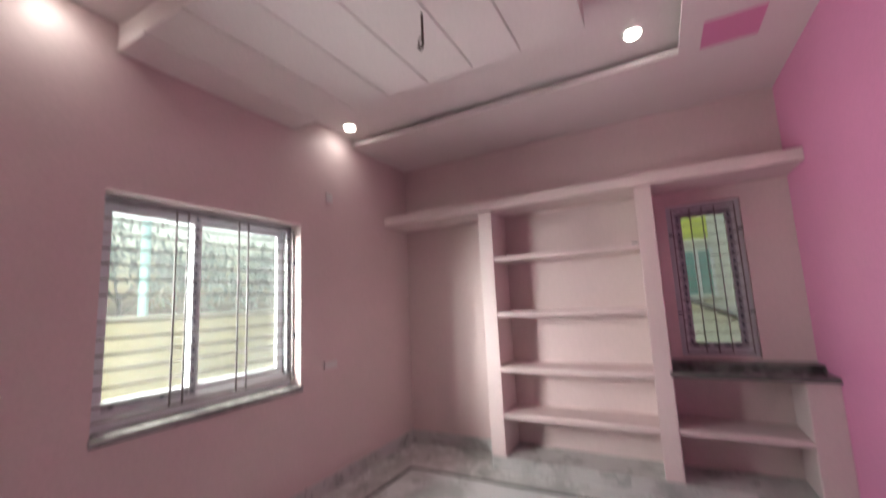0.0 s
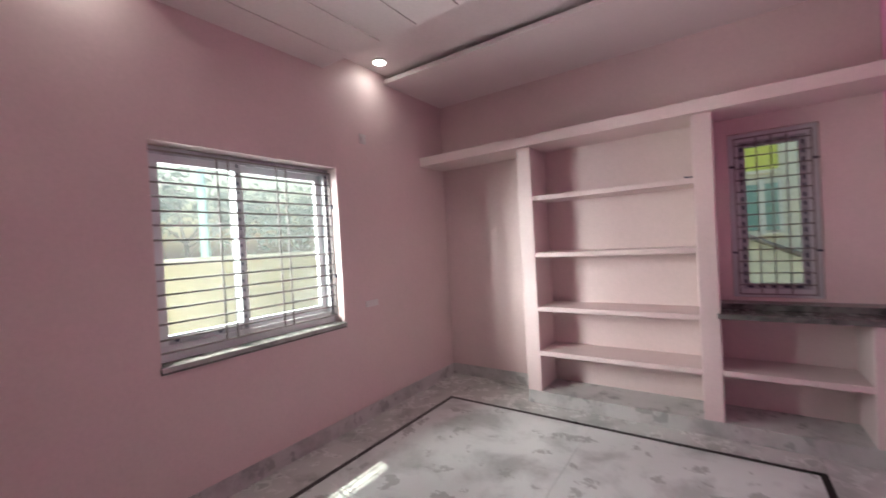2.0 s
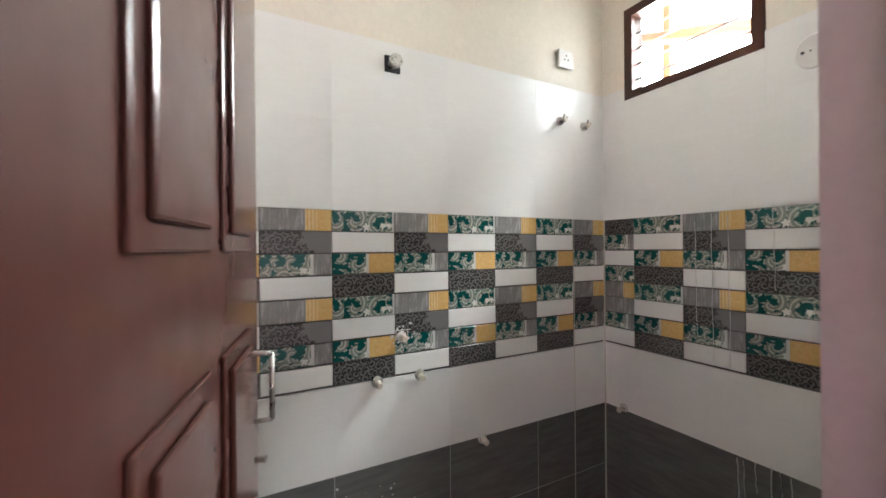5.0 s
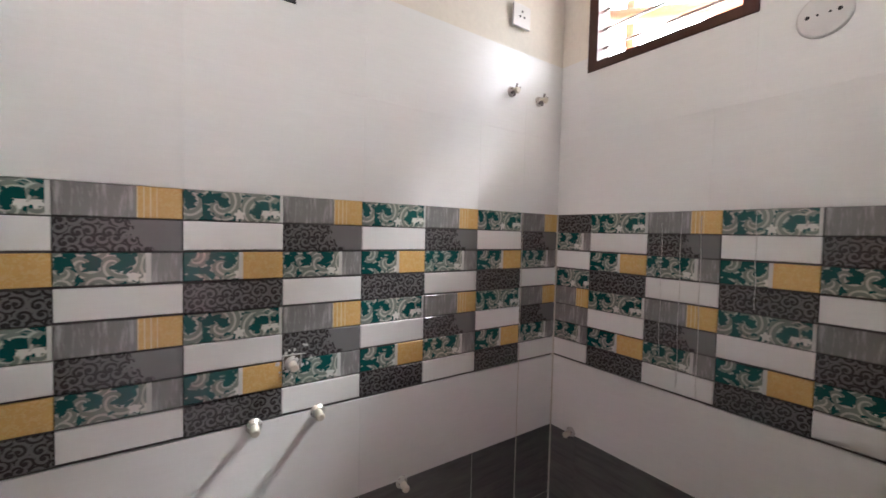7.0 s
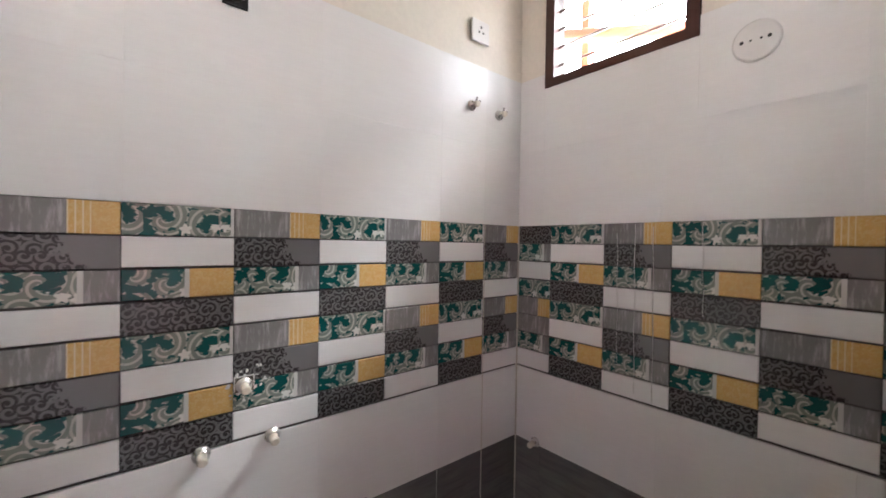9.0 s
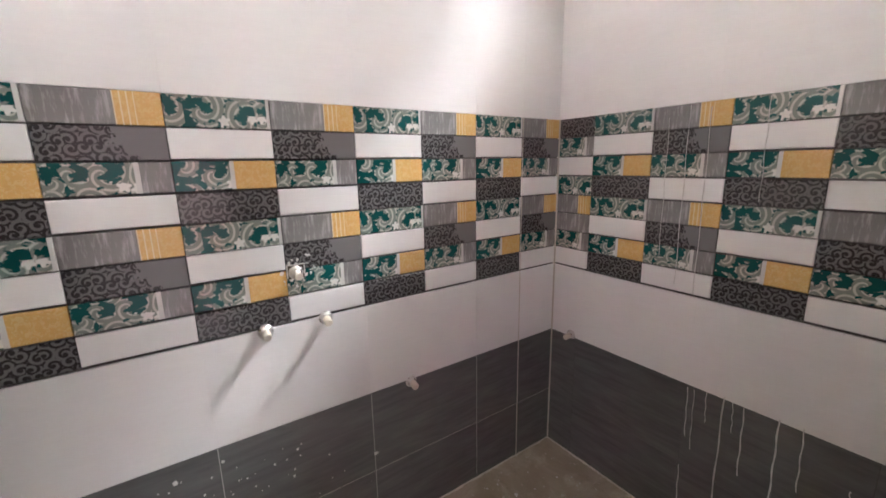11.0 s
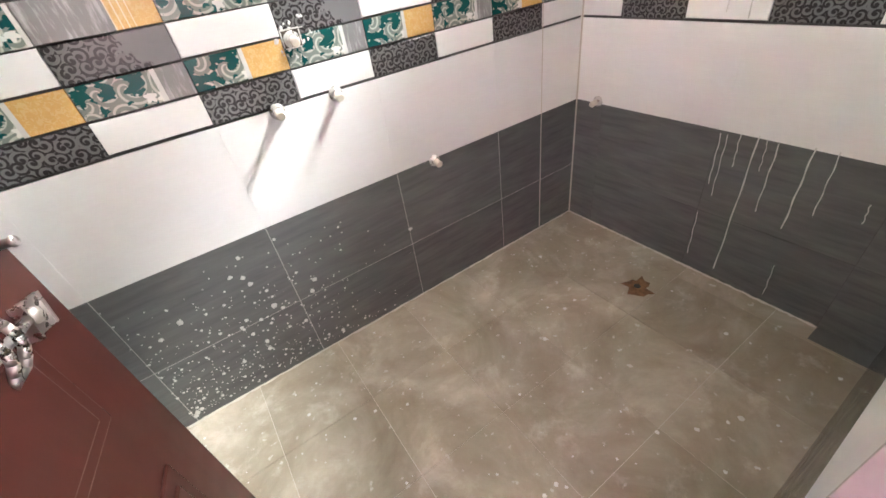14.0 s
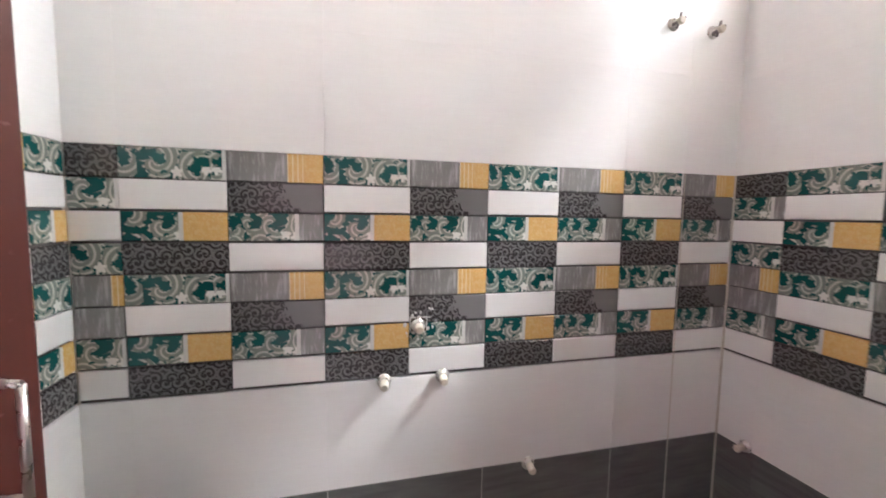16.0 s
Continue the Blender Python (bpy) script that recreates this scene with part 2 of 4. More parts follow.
def polar(m, scale, seed):
    """Loose cells on the tile's face: distance from each heart, angle round it, and two chances."""
    ax = m.axes()
    flat = m.t.nodes.new("ShaderNodeCombineXYZ")
    m.link(m.math("ADD", ax[0], seed), flat.inputs[0])
    m.link(m.math("ADD", ax[2], seed * 0.31), flat.inputs[1])
    v = m.t.nodes.new("ShaderNodeTexVoronoi")
    v.voronoi_dimensions = "2D"
    v.inputs["Scale"].default_value = scale
    v.inputs["Randomness"].default_value = 0.7
    m.link(flat.outputs[0], v.inputs["Vector"])
    sub = m.t.nodes.new("ShaderNodeVectorMath")
    sub.operation = "SUBTRACT"
    m.link(flat.outputs[0], sub.inputs[0])
    m.link(v.outputs["Position"], sub.inputs[1])
    sp = m.t.nodes.new("ShaderNodeSeparateXYZ")
    m.link(sub.outputs[0], sp.inputs[0])
    tint = m.t.nodes.new("ShaderNodeSeparateColor")
    m.link(v.outputs["Color"], tint.inputs[0])
    hand = m.math("SIGN", m.math("SUBTRACT", tint.outputs[0], 0.5))
    angle = m.math("ADD", m.math("MULTIPLY", m.math("ARCTAN2", sp.outputs[1], sp.outputs[0]), hand), m.math("MULTIPLY", tint.outputs[1], 6.28))
    return v.outputs["Distance"], angle, tint.outputs[2]


def leaf_pattern(m, seed):
    """Cream acanthus scrolls and white flowers on teal."""
    r, angle, chance = polar(m, 16, seed)
    fine = m.noise(88, 1.5, 0.55, 0.5, None, (0.75, 1, 1.2))
    arm = m.math("SINE", m.math("ADD", angle, m.math("MULTIPLY", r, 6.0)))
    lobed = m.math("ADD", m.math("MULTIPLY", arm, 0.8), m.math("ADD", m.math("MULTIPLY", m.math("SUBTRACT", fine, 0.5), 3.4), 0.10))
    body = m.ramp(lobed, ((0.04, 0.0), (0.16, 1.0)))
    vein = m.ramp(m.math("SINE", m.math("ADD", m.math("MULTIPLY", angle, 4.0), m.math("MULTIPLY", r, 26.0))), ((0.15, 0.0), (0.7, 1.0)))
    leaf = m.mix(vein, (0.20, 0.23, 0.20), (0.47, 0.47, 0.41))
    col = m.mix(body, (0.005, 0.072, 0.070), leaf)
    fr, fa, fc = polar(m, 34, seed + 0.2)
    petals = m.math("ADD", fr, m.math("MULTIPLY", m.math("COSINE", m.math("MULTIPLY", fa, 5.0)), 0.10))
    flower = m.math("MULTIPLY", m.ramp(petals, ((0.36, 1.0), (0.40, 0.0))), m.math("GREATER_THAN", fc, 0.45))
    ax = m.axes()
    low = m.math("MULTIPLY", m.math("LESS_THAN", ax[2], -0.006), m.math("GREATER_THAN", ax[0], -0.015))
    return m.mix(m.math("MULTIPLY", flower, low), col, (0.68, 0.68, 0.63))


def damask_pattern(m):
    """Dark scrolls on mid grey."""
    r, angle, chance = polar(m, 42, 0.37)
    arm = m.math("SINE", m.math("ADD", angle, m.math("MULTIPLY", r, 13.0)))
    stroke = m.ramp(m.math("ADD", arm, m.math("MULTIPLY", m.noise(140, 1, 0.5), 0.7)), ((0.36, 0.0), (0.58, 1.0)))
    ball = m.ramp(r, ((0.14, 1.0), (0.19, 0.0)))
    return m.mix(m.math("MAXIMUM", stroke, ball), (0.150, 0.146, 0.144), (0.040, 0.036, 0.036))


def gray_streak(m):
    base = m.ramp(m.noise(8, 4), ((0.3, (0.20, 0.195, 0.19)), (0.7, (0.25, 0.245, 0.24))))
    ax = m.axes()
    streak = m.ramp(m.noise(26, 5, 0.7, 0.0, None, (3.5, 1, 0.5)), ((0.50, 0.0), (0.64, 0.75)))
    return m.mix(streak, base, (0.44, 0.43, 0.42))


def yellow_pattern(m):
    base = m.ramp(m.noise(14, 3), ((0.3, (0.60, 0.365, 0.12)), (0.7, (0.67, 0.43, 0.16))))
    orn = m.ramp(m.noise(75, 2, 0.5, 2.5), ((0.52, 0.0), (0.56, 0.45)))
    return m.mix(orn, base, (0.72, 0.55, 0.28))


def step(m, at):
    return m.math("GREATER_THAN", m.axes()[0], at)


def tile_material(kind):
    m = Nodes("tile_" + kind)
    white_line = (0.60, 0.60, 0.57)
    if kind == "white":
        col = m.ramp(m.noise(9, 3, 0.5, 0.0, None, (1, 1, 12)), ((0.3, (0.755, 0.75, 0.735)), (0.7, (0.775, 0.77, 0.755))))
    elif kind == "leaf":
        col = m.mix(step(m, 0.104), leaf_pattern(m, 1.3), white_line)
    elif kind == "gray_yellow":
        ax = m.axes()
        stripes = m.math("GREATER_THAN", m.math("SINE", m.math("MULTIPLY", ax[0], 520.0)), 0.75)
        band = m.math("MULTIPLY", stripes, m.math("LESS_THAN", ax[0], 0.064))
        yel = m.mix(band, yellow_pattern(m), (0.74, 0.62, 0.40))
        col = m.mix(step(m, 0.026), gray_streak(m), yel)
    elif kind == "damask":
        col = damask_pattern(m)
    elif kind == "damask_fade":
        ax = m.axes()
        edge = m.math("ADD", ax[0], m.math("MULTIPLY", ax[2], 0.45))
        col = m.mix(m.math("GREATER_THAN", m.math("ADD", edge, m.math("MULTIPLY", m.noise(30, 3), 0.20)), 0.128),
                    damask_pattern(m), (0.175, 0.17, 0.17))
    elif kind == "leaf_yellow":
        ax = m.axes()
        line = m.math("MULTIPLY", step(m, 0.006), m.math("LESS_THAN", ax[0], 0.016))
        col = m.mix(step(m, 0.012), leaf_pattern(m, 4.1), yellow_pattern(m))
        col = m.mix(line, col, white_line)
    elif kind == "leaf_gray":
        ax = m.axes()
        line = m.math("MULTIPLY", step(m, 0.042), m.math("LESS_THAN", ax[0], 0.052))
        col = m.mix(step(m, 0.047), leaf_pattern(m, 7.7), gray_streak(m))
        col = m.mix(line, col, white_line)
    elif kind == "gray":
        col = gray_streak(m)
    elif kind == "dark":
        streaks = m.noise(4, 6, 0.6, 0.4, None, (1, 1, 9))
        col = m.ramp(streaks, ((0.3, (0.105, 0.108, 0.106)), (0.7, (0.165, 0.168, 0.162))))
        col = m.mix(m.ramp(m.noise(2.2, 5, 0.6), ((0.5, 0.0), (0.8, 0.35))), col, (0.20, 0.195, 0.18))
    rnd = m.t.nodes.new("ShaderNodeObjectInfo").outputs["Random"]
    col = m.mix(1.0, col, m.ramp(rnd, ((0.0, 0.985), (1.0, 1.01)) if kind == "white" else ((0.0, 0.95), (1.0, 1.03))), "MULTIPLY")
    m.bump(m.noise(30, 3), 0.02, 0.002)
    rough = m.ramp(m.noise(12, 4), ((0.3, 0.285), (0.7, 0.295)) if kind == "white" else ((0.35, 0.10), (0.7, 0.24)))
    return m.done(col, rough)


TILE = {k: tile_material(k) for k in
        ("white", "leaf", "gray_yellow", "damask", "damask_fade", "leaf_yellow", "leaf_gray", "gray", "dark")}


def cement_material():
    m = Nodes("cement_smeared_floor_tile")
    base = m.ramp(m.noise(3.4, 8, 0.66, 0.5), ((0.3, (0.22, 0.18, 0.125)), (0.5, (0.32, 0.275, 0.205)), (0.72, (0.47, 0.415, 0.33))))
    smear = m.ramp(m.noise(7, 6, 0.7, 0.3), ((0.55, 0.0), (0.72, 0.6)))
    col = m.mix(smear, base, (0.56, 0.51, 0.43))
    spots = m.ramp(m.noise(38, 3, 0.5), ((0.66, 0.0), (0.71, 0.7)))
    col = m.mix(spots, col, (0.52, 0.49, 0.43))
    rnd = m.t.nodes.new("ShaderNodeObjectInfo").outputs["Random"]
    col = m.mix(1.0, col, m.ramp(rnd, ((0.0, 0.90), (1.0, 1.08))), "MULTIPLY")
    m.bump(m.noise(45, 6, 0.7), 0.25, 0.003)
    return m.done(col, m.ramp(m.noise(5, 5), ((0.3, 0.45), (0.7, 0.75))))


CEMENT = cement_material()
CEMENT_EDGE = plaster("pale_cement_edge", (0.52, 0.48, 0.41), 0.9, 0.25, 0.4)

# ---- outside ----
FIELD = plaster("dry_field_ground", (0.20, 0.18, 0.10), 0.9, 0.3, 0.3, (0.12, 0.13, 0.06))
YARD_WALL = plaster("yellow_ochre_wall_paint", (0.28, 0.235, 0.13), 0.7, 0.06, 0.1)
YARD_CAP = plaster("pale_wall_coping", (0.40, 0.37, 0.30), 0.7, 0.05)
# leaf green is lightened and greyed to carry the distance haze
LEAF = plain("haze_paled_green_leaves", (0.21, 0.25, 0.225), 0.8, 0.25, 3)
BARK = plain("grey_bark", (0.12, 0.10, 0.08), 0.9, 0.3, 6)
TEAL = plain("teal_painted_steel", (0.26, 0.40, 0.39), 0.5, 0.1, 5)
HOUSE_WHITE = plaster("white_house_paint", (0.68, 0.68, 0.62), 0.7, 0.05)
HOUSE_LIME = plaster("lime_yellow_paint", (0.62, 0.66, 0.16), 0.7, 0.05)
HOUSE_PANE = plain("blue_green_pane", (0.20, 0.36, 0.36), 0.1, 0.1, 3)
ORANGE = plaster("orange_house_paint", (0.26, 0.085, 0.045), 0.7, 0.05)

structure("ground", box(-600, 600, -600, 600, -0.9, -0.5), FIELD, "dry hazy field ground around the house", "ground")

yard = thing("compound_wall", (-6.6, 3.0, -0.5), "yellow ochre painted compound wall with pale coping", "wall")
part("wall_body", box(-6.7, -6.55, -14, 22, -0.5, 1.22, 0.01), YARD_WALL, yard)
part("coping", box(-6.74, -6.51, -14, 22, 1.224, 1.30, 0.012), YARD_CAP, yard, "pale plaster coping")

pole = thing("street_pole", (-9.2, 5.7, -0.5), "teal painted steel pole with a funnel-shaped head", "pole")
part("shaft", tube((-9.2, 5.7, -0.5), (-9.2, 5.7, 3.9), 0.10, 14, 0.08), TEAL, pole)
part("head", add_lathe(bmesh.new(), (-9.2, 5.7, 3.9), (0, 0, 1), ((0, 0.09), (0.3, 0.34), (0.42, 0.36), (0.5, 0.2))), TEAL, pole)


def tree(x, y, h, spread, seed):
    rng = random.Random(seed)
    ob = thing("tree", (x, y, -0.5), "grey-green tree beyond the compound wall, haze put into its leaf colour", "tree", "trees beyond the wall")
    bm = bmesh.new()
    add_tube(bm, (x, y, -0.5), (x + 0.1, y, h * 0.45), 0.16, 8, 0.09)
    tips = []
    for i in range(7):
        a = rng.uniform(0, 6.28)
        s = (x + 0.1, y, h * rng.uniform(0.25, 0.45))
        e = (x + spread * 0.6 * math.cos(a), y + spread * 0.6 * math.sin(a), h * rng.uniform(0.55, 0.95))
        add_tube(bm, s, e, 0.06, 6, 0.02)
        tips.append(e)
    part("trunk", bm, BARK, ob)
    bm = bmesh.new()
    for i in range(1500):
        tip = rng.choice(tips)
        g = [rng.gauss(0, 1) for k in range(3)]
        c = Vector((tip[0] + g[0] * spread * 0.24, tip[1] + g[1] * spread * 0.24, tip[2] + g[2] * h * 0.13))
        q = Euler((rng.uniform(0, 3), rng.uniform(0, 3), rng.uniform(0, 6))).to_matrix()
        s = rng.uniform(0.10, 0.24)
        v = [bm.verts.new(c + q @ Vector(p)) for p in ((-s, 0, 0), (0, -s * 0.4, 0.03), (s, 0, 0), (0, s * 0.4, 0.03))]
        bm.faces.new(v)
    part("crown", bm, LEAF, ob, "thin green foliage paled for haze")


for k, (tx, ty, th, ts) in enumerate(((-20, 6, 4.6, 3.2), (-23, 11, 5.2, 3.6), (-21, 16.5, 4.2, 3.0), (-26, 20, 6.0, 4.0),
                                      (-24, 1.5, 4.0, 3.0), (-27, 27, 5.2, 4.4), (-22, -4, 4.4, 3.2), (-30, 8, 5.6, 4.2), (-30, 34, 6, 5))):
    tree(tx, ty, th, ts, 11 + k)

# white neighbour house seen through the narrow window
house = thing("neighbour_house", (1.2, 8.6, -0.5), "white neighbouring house with a lime yellow band", "house")
part("wall", box(-3.5, 6.0, 8.4, 12.0, -0.5, 4.5), HOUSE_WHITE, house)
part("painted_band", box(-3.5, 0.65, 8.385, 8.40, 2.045, 3.2), HOUSE_LIME, house, "lime yellow painted band")
part("cornice", box(-3.5, 0.66, 8.36, 8.40, 2.0, 2.045, 0.004), HOUSE_WHITE, house)
wn_part = part("window", box(0.10, 0.44, 8.385, 8.40, 1.24, 1.86), HOUSE_PANE, house, "blue-green glazed window")
part("frame", box(0.44, 0.50, 8.35, 8.40, 1.20, 1.90, 0.004), UPVC, wn_part)
part("shutter", box(0.50, 0.64, 8.37, 8.40, 1.24, 1.86, 0.004), TEAL, wn_part, "pale teal window shutter")
part("frame", box(0.64, 0.68, 8.35, 8.40, 1.20, 1.90, 0.004), UPVC, wn_part)
part("sill", box(0.05, 0.70, 8.33, 8.40, 1.17, 1.20, 0.004), HOUSE_WHITE, wn_part)
pipe_bm = bmesh.new()
add_path(pipe_bm, ((0.20, 8.30, 1.22), (0.84, 8.30, 0.90), (2.2, 8.30, 0.80)), 0.035)
part("pipe", pipe_bm, BAR_STEEL, house, "grey slanting pipe")

# bright hazy sky low over the neighbour's yard, seen through the bathroom window
SKY_GLOW = glowing("hazy_white_sky", (1.0, 0.985, 0.965), 38.0)
bm = bmesh.new()
bm.faces.new([bm.verts.new(p) for p in ((-4.7, 0.55, 1.2), (-4.7, -3.4, 1.2), (-4.5, -3.4, 3.95), (-4.5, 0.55, 3.95))])
structure("backdrop", bm, SKY_GLOW, "hazy white sky outside the bathroom window", "sky")

# orange eave seen through the bathroom window
eave = thing("neighbour_roof", (-3.9, 0.0, 1.6), "orange painted slanted roof edge of the neighbouring house", "roof")
bm = bmesh.new()
add_tube(bm, (-3.85, -1.4, 3.25), (-3.85, 1.2, 2.35), 0.055, 8)
part("roof_edge", bm, ORANGE, eave)
part("post", box(-3.95, -3.86, -0.60, -0.53, -0.5, 3.6, 0.01), ORANGE, eave, "orange painted post")

# ---- walls ----
TOP = 3.05


def wall_with_hole(axis, a0, a1, u0, u1, z0, z1, holes):
    """A slab from a0 to a1 across, u0 to u1 along, with rectangular holes (u, u, z, z) through it."""
    bm = bmesh.new()
    us = sorted({u0, u1, *[h[0] for h in holes], *[h[1] for h in holes]})
    for ua, ub in zip(us, us[1:]):
        cuts = sorted((h[2], h[3]) for h in holes if h[0] < ub - 1e-6 and h[1] > ua + 1e-6)
        z = z0
        for ha, hb in cuts + [(z1, z1)]:
            if ha > z + 1e-6:
                if axis == "x":
                    add_box(bm, a0, a1, ua, ub, z, ha)
                else:
                    add_box(bm, ua, ub, a0, a1, z, ha)
            z = max(z, hb)
    bmesh.ops.remove_doubles(bm, verts=bm.verts, dist=1e-5)
    return bm


WIN = (2.323, 3.470, 0.778, 1.890)       # bedroom window: y, y, z, z
NWIN = (0.048, 0.500, 0.835, 1.922)      # narrow window: x, x, z, z
BWIN = (0.125, 0.680, 1.992, 2.412)      # bathroom window: y, y, z, z
DOOR_W, DOOR_E, DOOR_H = -1.367, -0.700, 1.917

structure("wall_west", wall_with_hole("x", -2.49, WX, SY - 0.1, NY, -0.5, TOP, [WIN]), PINK,
          "pale pink painted bedroom wall with a barred window", "wall")
structure("wall_north", wall_with_hole("y", NY, 5.07, -2.49, 1.0, -0.5, TOP, [NWIN]), PINK,
          "pale pink painted wall behind the built-in shelves", "wall")
structure("wall_east", box(EX, 1.0, -0.3, NY, -0.5, TOP), MAGENTA, "bright magenta pink painted bedroom wall", "wall")
structure("wall_door", wall_with_hole("y", 1.247, SY, WX, -0.42, -0.5, TOP, [(-1.362, -0.635, -0.03, 1.955)]), PINK,
          "pale pink wall with the bathroom doorway", "wall")
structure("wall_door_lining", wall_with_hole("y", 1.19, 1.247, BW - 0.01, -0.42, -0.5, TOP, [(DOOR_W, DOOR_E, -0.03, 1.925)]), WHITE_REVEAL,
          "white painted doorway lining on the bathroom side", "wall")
structure("wall_passage_side", box(-0.548, -0.42, -0.25, 1.19, -0.5, TOP), PINK, "pink wall between bathroom and passage", "wall")
structure("wall_passage_end", box(-0.42, EX, -0.3, -0.1, -0.5, TOP), PINK, "plain pink wall that ends the passage", "wall")
structure("wall_bath_west", wall_with_hole("x", -2.53, BW - 0.01, -0.25, 1.247, -0.5, TOP, [BWIN]), CREAM,
          "cream painted bathroom wall above white tiles", "wall")
structure("wall_bath_south", box(BW - 0.01, -0.548, -0.25, -0.01, -0.5, TOP), CREAM,
          "cream painted bathroom wall above white tiles", "wall")
bm = bmesh.new()
rim = [[bm.verts.new((x, y, z)) for x, y in ((-0.700, 1.297), (-0.690, 1.297), (-0.690, 1.186), (-0.719, 1.186))] for z in (-0.03, 1.912)]
for i in range(4):
    bm.faces.new((rim[0][i], rim[0][(i + 1) % 4], rim[1][(i + 1) % 4], rim[1][i]))
bm.faces.new(rim[0])
bm.faces.new(rim[1])
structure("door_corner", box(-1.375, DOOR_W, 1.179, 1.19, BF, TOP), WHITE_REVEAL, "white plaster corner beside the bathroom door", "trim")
bm2 = bmesh.new()
low = [[bm2.verts.new((x, y, z)) for x, y, z in ((-0.7015, 1.2965, za), (-0.690, 1.2965, za), (-0.690, 1.187, zc), (-0.7205, 1.187, zc))] for za, zc in ((-0.03, -0.03), (1.165, 1.215))]
for i in range(4):
    bm2.faces.new((low[0][i], low[0][(i + 1) % 4], low[1][(i + 1) % 4], low[1][i]))
bm2.faces.new(low[0])
bm2.faces.new(low[1])
structure("door_lining_patch", bm2, plaster("rough_brown_plaster", (0.27, 0.175, 0.08), 0.9, 0.3, 0.6, (0.15, 0.10, 0.05)), "rough darker plaster on the lower reveal", "trim")
structure("door_lining_east", bm, OCHRE,
          "bare ochre plaster reveal beside the door", "trim")

structure("sunshade", box(-3.0, -2.49, 1.9, 3.9, 2.205, 2.30), WHITE_REVEAL, "concrete sunshade slab over the bedroom window", "sunshade")

# ---- ceilings ----
bm = bmesh.new()
add_box(bm, WX, EX, SY, NY, CEIL, CEIL + 0.08)
add_box(bm, -0.42, EX, -0.1, SY, CEIL, CEIL + 0.08)
add_box(bm, WX, EX, 4.03, NY, DROP, DROP + 0.034)
add_box(bm, 0.187, EX, -0.1, 4.03, DROP, DROP + 0.034)
edges = [WX, -2.0, -1.70, -1.41, -1.12, -0.83, -0.555, -0.232]
for xa, xb in zip(edges, edges[1:]):
    for ya, yb in ((2.33, 3.405), (SY, 1.815)):
        add_box(bm, xa + 0.004, xb - 0.004, ya, yb, PANEL, PANEL + 0.03)
for ya, yb in ((2.33, 3.405), (SY, 1.815)):
    add_box(bm, WX, -0.236, ya + 0.002, yb - 0.002, PANEL + 0.012, CEIL)
structure("ceiling", bm, CEILING_PAINT, "pinkish white false ceiling with dropped borders and grooved panels", "ceiling")
structure("ceiling_patch", box(0.292, 0.556, 3.792, 4.04, DROP - 0.004, DROP), MAGENTA,
          "magenta painted rectangle on the ceiling border", "trim")
bm = box(BW - 0.01, -0.548, -0.01, 1.19, 2.95, 3.05)
structure("ceiling_bath", bm, CREAM, "cream painted bathroom ceiling", "ceiling")
structure("beam_bath", box(BW - 0.01, -2.352, -0.01, 1.19, 2.645, 2.95, 0.004), CREAM, "cream painted beam over the bathroom window", "beam")
# overhang is unseen; it is added to keep direct sun off the bathroom window
structure("roof_slab", box(-3.09, 1.0, -0.3, 5.07, TOP, TOP + 0.15), CREAM, "plain concrete roof slab with an unseen overhang added to cut off the sun", "roof")


# ---- downlights ----
def downlight(x, y):
    ob = thing("ceiling_downlight", (x, y, CEIL), "round recessed ceiling downlight, switched on", "ceiling light", "recessed downlights")
    part("rim", add_lathe(bmesh.new(), (x, y, CEIL + 0.001), (0, 0, -1), ((0, 0.058), (0.006, 0.056), (0.008, 0.046), (0.0085, 0.044))), PLATE, ob)
    part("diffuser", add_lathe(bmesh.new(), (x, y, CEIL - 0.0085), (0, 0, -1), ((0, 0.043), (0.002, 0.042), (0.003, 0.030))), LAMP, ob)
    data = bpy.data.lights.new("downlight", "AREA")
    data.shape, data.size, data.energy, data.color = "DISK", 0.14, 0.18, (1.0, 0.97, 0.94)
    data.spread = radians(140)
    lamp = new("downlight_lamp", data)
    lamp.matrix_world = look((x, y, CEIL - 0.02), (x, y, 0))


# the last downlight is unseen, added to pair with the others
for lx, ly in ((-2.105, 3.83), (-0.035, 3.80), (-2.115, 2.07), (-0.035, 2.07)):
    downlight(lx, ly)

# fan hook
hook = thing("fan_hook", (-0.86, 2.90, PANEL), "bare ceiling fan hook with wire ends", "hook")
part("rod", add_path(bmesh.new(), ((-0.86, 2.90, PANEL), (-0.86, 2.90, PANEL - 0.15), (-0.872, 2.90, PANEL - 0.165), (-0.885, 2.90, PANEL - 0.15)), 0.006), WIRE, hook)
part("wire", add_path(bmesh.new(), ((-0.86, 2.906, PANEL - 0.09), (-0.89, 2.91, PANEL - 0.12), (-0.88, 2.91, PANEL - 0.14)), 0.003), WIRE, hook)

# ---- bedroom floor ----
IW, IE, IN, IS, JX, JY = -1.935, 0.380, 4.305, 1.62, -0.785, 2.955
floor = structure("floor", box(WX, EX, SY, NY, -0.12, -0.024), GROUT, "grey-white stained marble floor with black inlay border", "floor")
floor_passage = structure("floor_passage", box(-0.42, EX, -0.1, SY, -0.12, 0.0), MARBLE_EDGE, "grey marble passage floor", "floor")
floor_sill = structure("door_threshold", box(-1.40, -0.63, 1.247, SY, -0.12, -0.001), MARBLE_EDGE, "grey marble threshold strip", "floor")
g = 0.0012


def slab(x0, x1, y0, y1, m):
    part("marble_slab", box(x0 + g, x1 - g, y0 + g, y1 - g, -0.024, 0.0), m, floor)


